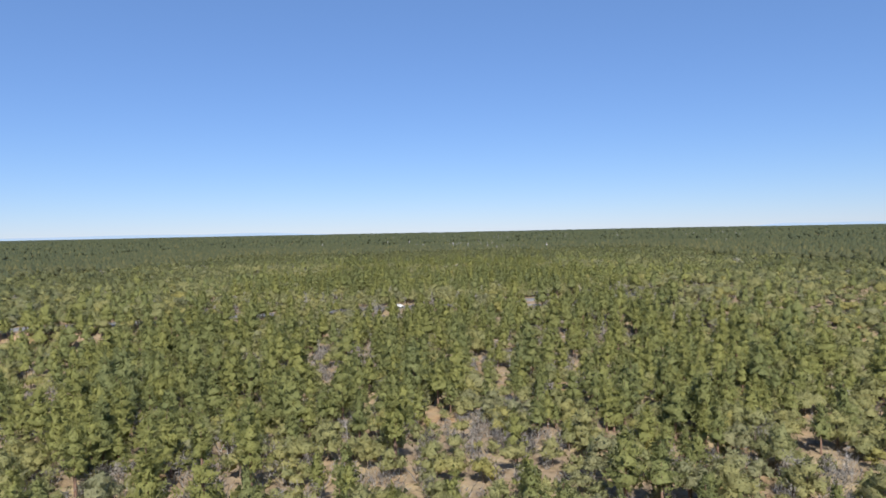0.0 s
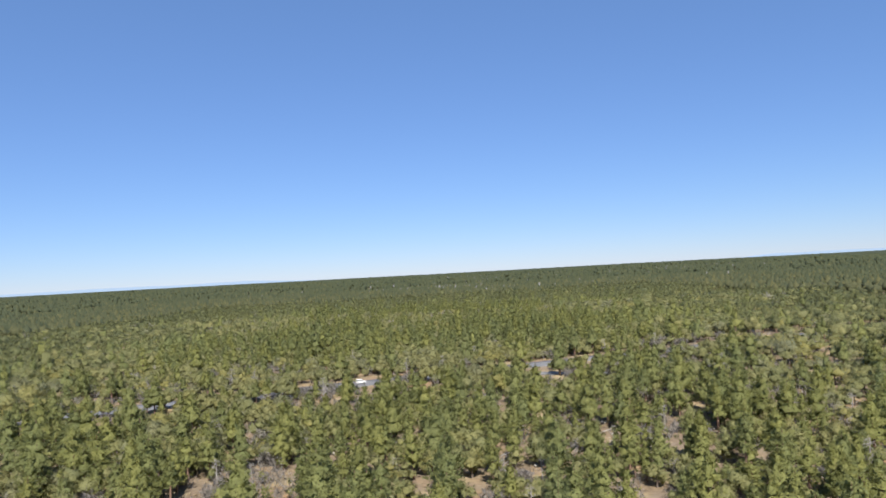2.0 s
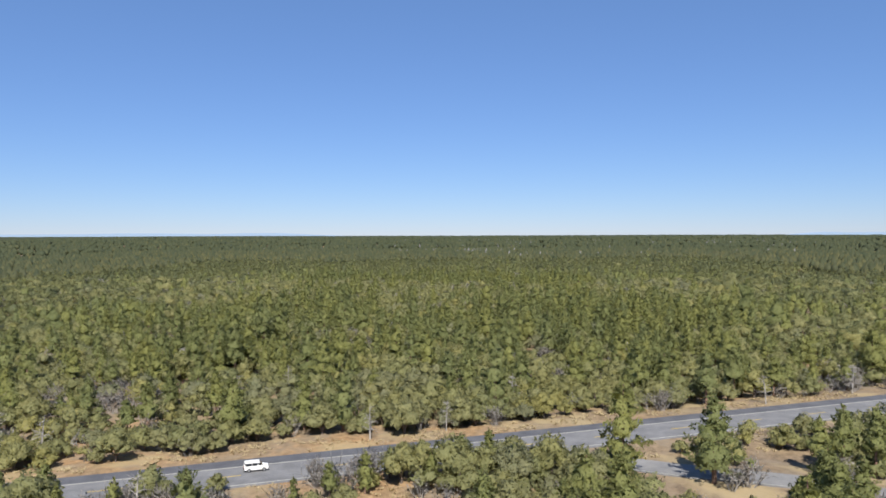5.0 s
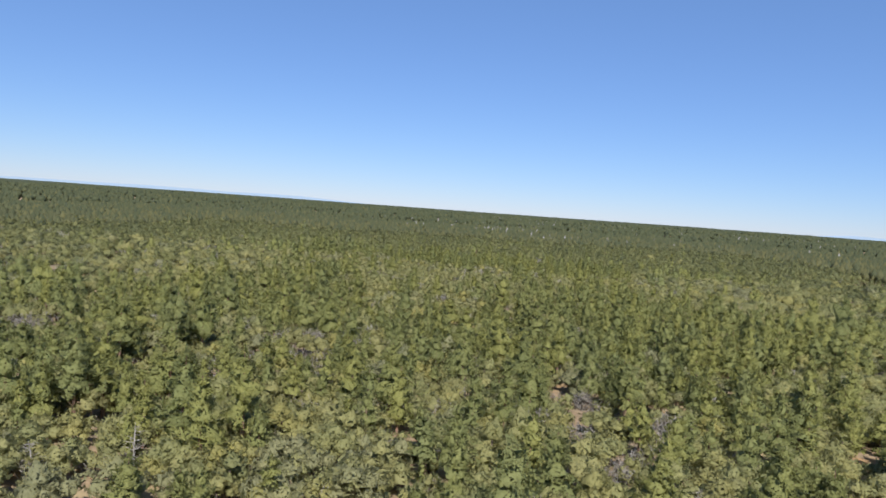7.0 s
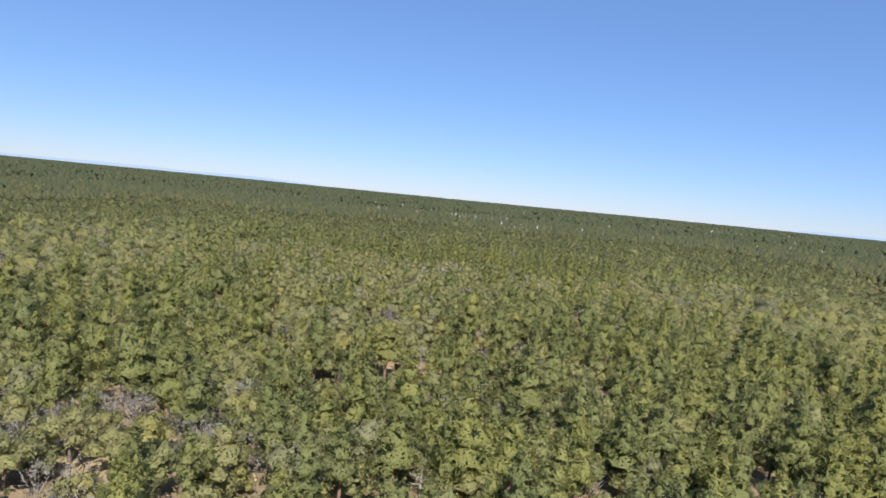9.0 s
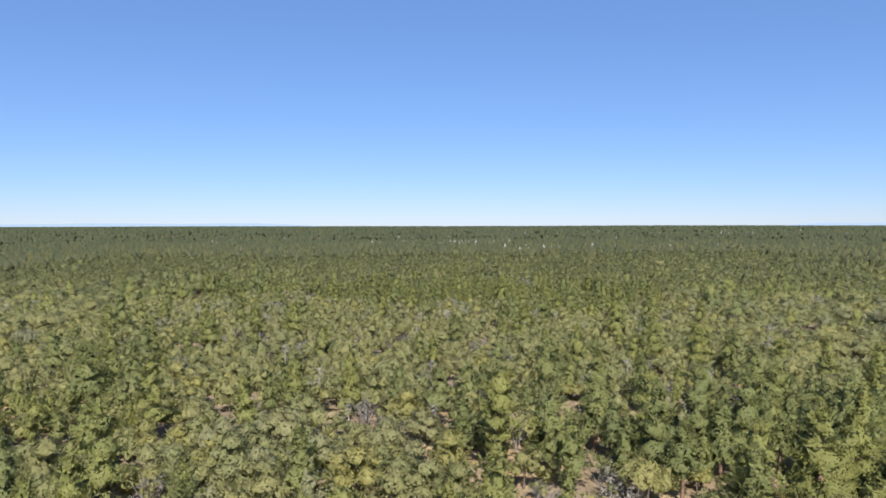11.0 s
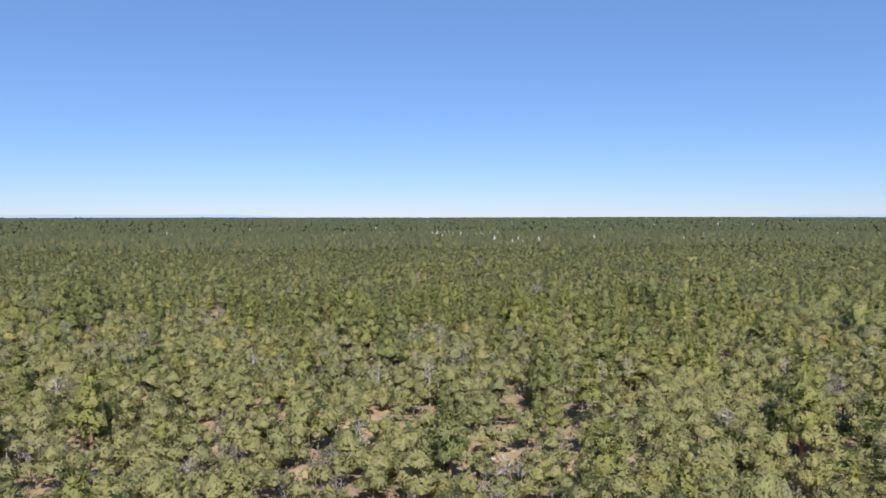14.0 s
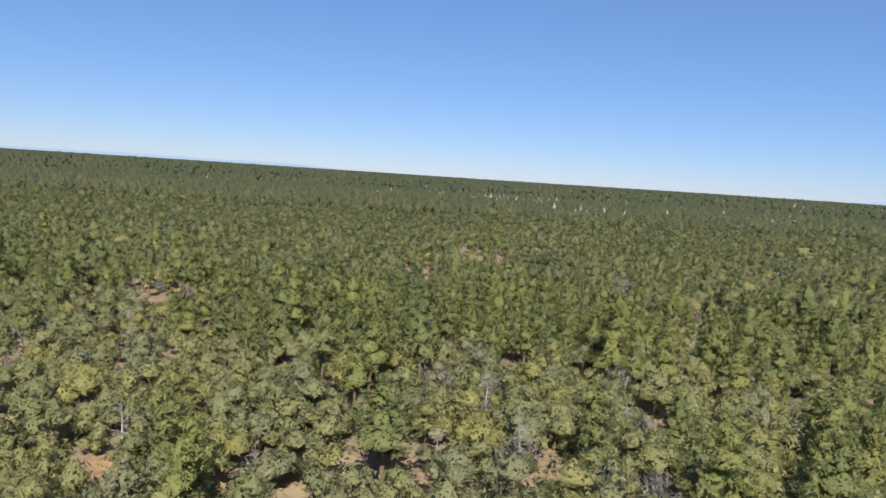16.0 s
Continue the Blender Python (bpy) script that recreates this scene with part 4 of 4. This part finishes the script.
        planted("far_woods", [far_tree("pinyon") for _ in range(8)], X[~pine], Y[~pine], size[~pine], (BARK_DARK, SHADED_PINYON if near < 900 else SHADED_FAR_PINE), "far olive-green pinyon forest, darkened with painted shade and haze", "forest", broad=1.2)


forest()


def far_canopy():
    """The unbroken tree cover towards the horizon."""
    gx = spaced(-4900, 4900, -1500, 1500, 18, 1.02)
    gy = spaced(2000, 4900, 2000, 3000, 18, 1.025)
    X, Y = np.meshgrid(gx, gy)
    X = X + rng.uniform(-5, 5, X.shape)
    Y = Y + rng.uniform(-5, 5, Y.shape)
    lift = 3.0 + 4.5 * rng.uniform(size=X.shape)
    lift = np.where(reach(X, Y) < 2250, -3, lift)
    V = np.stack([X, Y, ground_z(X, Y) + lift], -1).reshape(-1, 3)
    nx, ny = len(gx), len(gy)
    i = (np.arange(ny - 1)[:, None] * nx + np.arange(nx - 1)[None]).ravel()
    tris = np.concatenate([np.stack([i, i + 1, i + nx + 1], -1), np.stack([i, i + nx + 1, i + nx], -1)])
    # This green carries the canopy's shade and the haze in its colour.
    me = mesh_from("horizon_woods", V, tris, [SHADED_FAR_PINE], None, rng.uniform(size=len(V)))
    tagged(new("horizon_woods", me), "unbroken forest at the horizon, its dark green holding shade and haze", "forest", kind="stuff")


far_canopy()


# vehicle on the highway
def bevelled(verts_2d, half, mat, name, parent, label="", bevel=0.05, offset=0.0):
    """A side outline, given as length and height, drawn out across the width."""
    bm = bmesh.new()
    a = [bm.verts.new((x, -half + offset, z)) for x, z in verts_2d]
    b = [bm.verts.new((x, half + offset, z)) for x, z in verts_2d]
    bm.faces.new(a)
    bm.faces.new(b[::-1])
    for i in range(len(a)):
        j = (i + 1) % len(a)
        bm.faces.new((a[j], a[i], b[i], b[j]))
    bmesh.ops.recalc_face_normals(bm, faces=bm.faces)
    if bevel:
        bmesh.ops.bevel(bm, geom=bm.edges[:], offset=bevel, segments=2, affect="EDGES", profile=0.6)
    return part(name, bm, mat, parent, label)


def van(x, y, z, heading, label):
    thing = tagged(new("van"), label, "van")
    thing.matrix_basis = pose(x, y, z, 0, 0, heading) @ Matrix.Scale(0.7, 4)
    body = bevelled(((-2.0, 0.42), (-1.98, 0.34), (1.95, 0.34), (2.05, 0.5), (2.0, 0.85), (1.15, 1.05), (-2.0, 1.05)), 0.86, CAR_WHITE, "body", thing)
    bevelled(((-1.9, 1.03), (1.12, 1.03), (0.62, 1.52), (-1.82, 1.52)), 0.79, CAR_GLASS, "glasshouse", thing, "dark tinted windows", 0.03)
    bevelled(((-1.9, 1.5), (0.66, 1.5), (0.5, 1.66), (-1.8, 1.68)), 0.80, CAR_WHITE, "roof", thing)
    for px in (-1.85, -0.7, 0.3):
        for side in (-0.8, 0.8):
            bevelled(((px - 0.05, 1.04), (px + 0.05, 1.04), (px + 0.03, 1.51), (px - 0.07, 1.51)), 0.015, CAR_WHITE, "pillar", thing, bevel=0, offset=side)
    for px in (-1.25, 1.28):
        for side in (-0.82, 0.82):
            for name, r0, w, mat, par in (("tyre", 0.33, 0.10, RUBBER, None), ("rim", 0.20, 0.115, RIM, None)):
                bm = bmesh.new()
                bmesh.ops.create_cone(bm, cap_ends=True, segments=20, radius1=r0, radius2=r0, depth=2 * w, matrix=Matrix.Translation((px, side, 0.33)) @ Matrix.Rotation(radians(90), 4, "X"))
                if name == "tyre":
                    bmesh.ops.bevel(bm, geom=[e for e in bm.edges if e.calc_length() < 0.15], offset=0.03, segments=2, affect="EDGES")
                part(name, bm, mat, thing)
    for side in (-0.62, 0.62):
        for name, px, mat in (("headlight", 2.02, LAMP_CLEAR), ("tail_light", -2.0, LAMP_RED)):
            bevelled(((px - 0.03, 0.66), (px + 0.04, 0.66), (px + 0.03, 0.82), (px - 0.05, 0.82)), 0.14, mat, name, thing, bevel=0.01, offset=side)
        bevelled(((0.78, 1.04), (0.92, 1.04), (0.90, 1.2), (0.80, 1.2)), 0.08, CAR_WHITE, "mirror", thing, bevel=0.02, offset=side * 1.52)
    for px in (-2.02, 2.04):
        bevelled(((px - 0.06, 0.36), (px + 0.06, 0.36), (px + 0.05, 0.52), (px - 0.05, 0.52)), 0.8, RUBBER, "bumper", thing, "dark plastic bumper", 0.02)


van(-17.1, 276.4, ROAD_Z + 0.02, math.degrees(math.atan(ROAD_SLOPE)), "white van with dark windows driving on the highway")


# fallen logs and stones in the clearings
def log_shape():
    s = Shape()
    L, r = rng.uniform(2.5, 5.0), rng.uniform(0.12, 0.2)
    pts = [np.array([L * (f - 0.5), rng.normal() * 0.06, r + rng.normal() * 0.01]) for f in (0, 0.35, 0.7, 1.0)]
    for k in range(3):
        s.tube(pts[k], pts[k + 1], r * (1 - 0.15 * k), r * (0.85 - 0.15 * k), 7)
    for e, k in ((pts[0], r), (pts[3], r * 0.55)):
        s.add(np.array([e + np.array([0, math.cos(a) * k, math.sin(a) * k]) for a in np.arange(7) * 2 * np.pi / 7] + [e]), [(i, (i + 1) % 7, 7) for i in range(7)], 0)
    for k in range(5):
        o = pts[1] + (pts[3] - pts[1]) * rng.uniform()
        s.tube(o, o + np.array([rng.normal() * 0.5, rng.normal() * 0.7, abs(rng.normal()) * 0.5 + 0.1]), 0.045, 0.015, 4)
    return s.done()


def clearing_spot(k, reach_out=1.0):
    cx, cy, rx, ry = CLEARINGS[k % len(CLEARINGS)]
    while True:
        if 255 < cy < 295:
            cx, cy, rx, ry = CLEARINGS[int(rng.integers(len(CLEARINGS)))]
            continue
        x, y = cx + rx * rng.uniform(-1, 1) * reach_out, cy + ry * rng.uniform(-1, 1) * reach_out
        v = float(road_v(x, y))
        if not -0.8 < v < 11.5 and float(side_dist(x, y)) > 3.4:
            return x, y


def clearing_litter():
    protos = [tree_thing("fallen_log", log_shape(), (DEADWOOD, DEADWOOD), "weathered grey fallen log lying on sandy ground", "log", "fallen logs") for _ in range(6)]
    spots = [clearing_spot(k) for k in range(80)]
    for i, (x, y) in enumerate(spots):
        p = protos[i] if i < 6 else copy_thing(protos[i % 6], Matrix.Identity(4))
        p.matrix_basis = Matrix.Translation((x, y, float(ground_z(x, y)) - 0.04)) @ Matrix.Rotation(rng.uniform(0, 6.283), 4, "Z")
    stones = []
    for k in range(5):
        s = Shape()
        s.blob((0, 0, 0.18), (0.5, 0.4, 0.3), 0.16, 0)
        v, f = s.done()[:2]
        stones.append(mesh_from("stone", v, f, [STONE]))
    for k in range(90):
        x, y = clearing_spot(k * 7)
        ob = tagged(new("stone", stones[k % 5]), "pale limestone boulder half buried in sandy soil", "stone", "stones in the clearings")
        size = rng.uniform(0.5, 1.5)
        ob.matrix_basis = Matrix.Translation((x, y, float(ground_z(x, y)))) @ Matrix.Rotation(rng.uniform(0, 6.283), 4, "Z") @ Matrix.Diagonal((size, size, size * 0.8, 1))


clearing_litter()


def tuft_shape():
    """A tuft of dry grass blades."""
    s = Shape()
    for k in range(12):
        a = rng.uniform(0, 6.283)
        d = np.array([math.cos(a) * 0.22, math.sin(a) * 0.22, rng.uniform(0.16, 0.34)])
        o = np.array([math.cos(a), math.sin(a), 0]) * rng.uniform(0.02, 0.3)
        w = np.array([-math.sin(a), math.cos(a), 0]) * 0.04
        tri = np.array([o - w, o + w, o + d])
        if np.cross(tri[1] - tri[0], tri[2] - tri[0])[2] < 0:
            tri = tri[[1, 0, 2]]
        s.add(tri, [(0, 1, 2)], 0, np.repeat([[0.1, -0.2, 0.97]], 3, 0))
    return s.done()


def verge_grass():
    n = 5200
    x = rng.uniform(-130, 130, n)
    v = np.where(rng.uniform(size=n) < 0.5, rng.uniform(-7, -0.3, n), rng.uniform(10.7, 19, n))
    y = 288.2 + ROAD_SLOPE * x - v / ROAD_C
    keep = (side_dist(x, y) > 2.9) & (vnoise(x, y, 5, 77) > 0.52)
    planted("dry_grass", [tuft_shape() for _ in range(5)], x[keep], y[keep], rng.uniform(0.6, 1.4, keep.sum()), (DRY_GRASS, DRY_GRASS), "dry straw-coloured grass on the road verges", "grass", 0.02)
    k = np.arange(2600)
    spots = np.array([clearing_spot(int(i), 1.25) for i in k])
    planted("dry_grass", [tuft_shape() for _ in range(5)], spots[:, 0], spots[:, 1], rng.uniform(0.6, 1.5, len(k)), (DRY_GRASS, DRY_GRASS), "dry straw-coloured grass in the clearings", "grass", 0.02)


verge_grass()


def pale_groves():
    """Bleached bare trees that stand out of the far forest."""
    X, Y = [], []
    for cx, cy, wide, deep, n in ((42, 1330, 60, 60, 26), (-30, 1330, 90, 40, 14), (190, 2250, 260, 90, 50), (205, 1900, 200, 90, 34), (700, 2200, 260, 90, 54), (680, 1990, 260, 90, 30), (30, 2250, 240, 90, 30), (700, 1760, 200, 90, 14), (100, 1600, 360, 200, 34), (120, 1150, 160, 60, 16), (330, 1250, 160, 80, 12), (-150, 1500, 200, 120, 12)):
        X.append(cx + rng.normal(size=n) * wide * 0.5)
        Y.append(cy + rng.normal(size=n) * deep * 0.5)
    X, Y = np.concatenate(X), np.concatenate(Y)
    shapes = [(v * np.array([0.75, 0.75, 1.0]), *rest) for v, *rest in (far_tree("ponderosa") for _ in range(4))]
    planted("pale_bare_trees", shapes, X, Y, rng.uniform(1.02, 1.55, len(X)), (PALE_WOOD, PALE_WOOD), "pale bleached bare trees above far forest", "dead trees")


pale_groves()
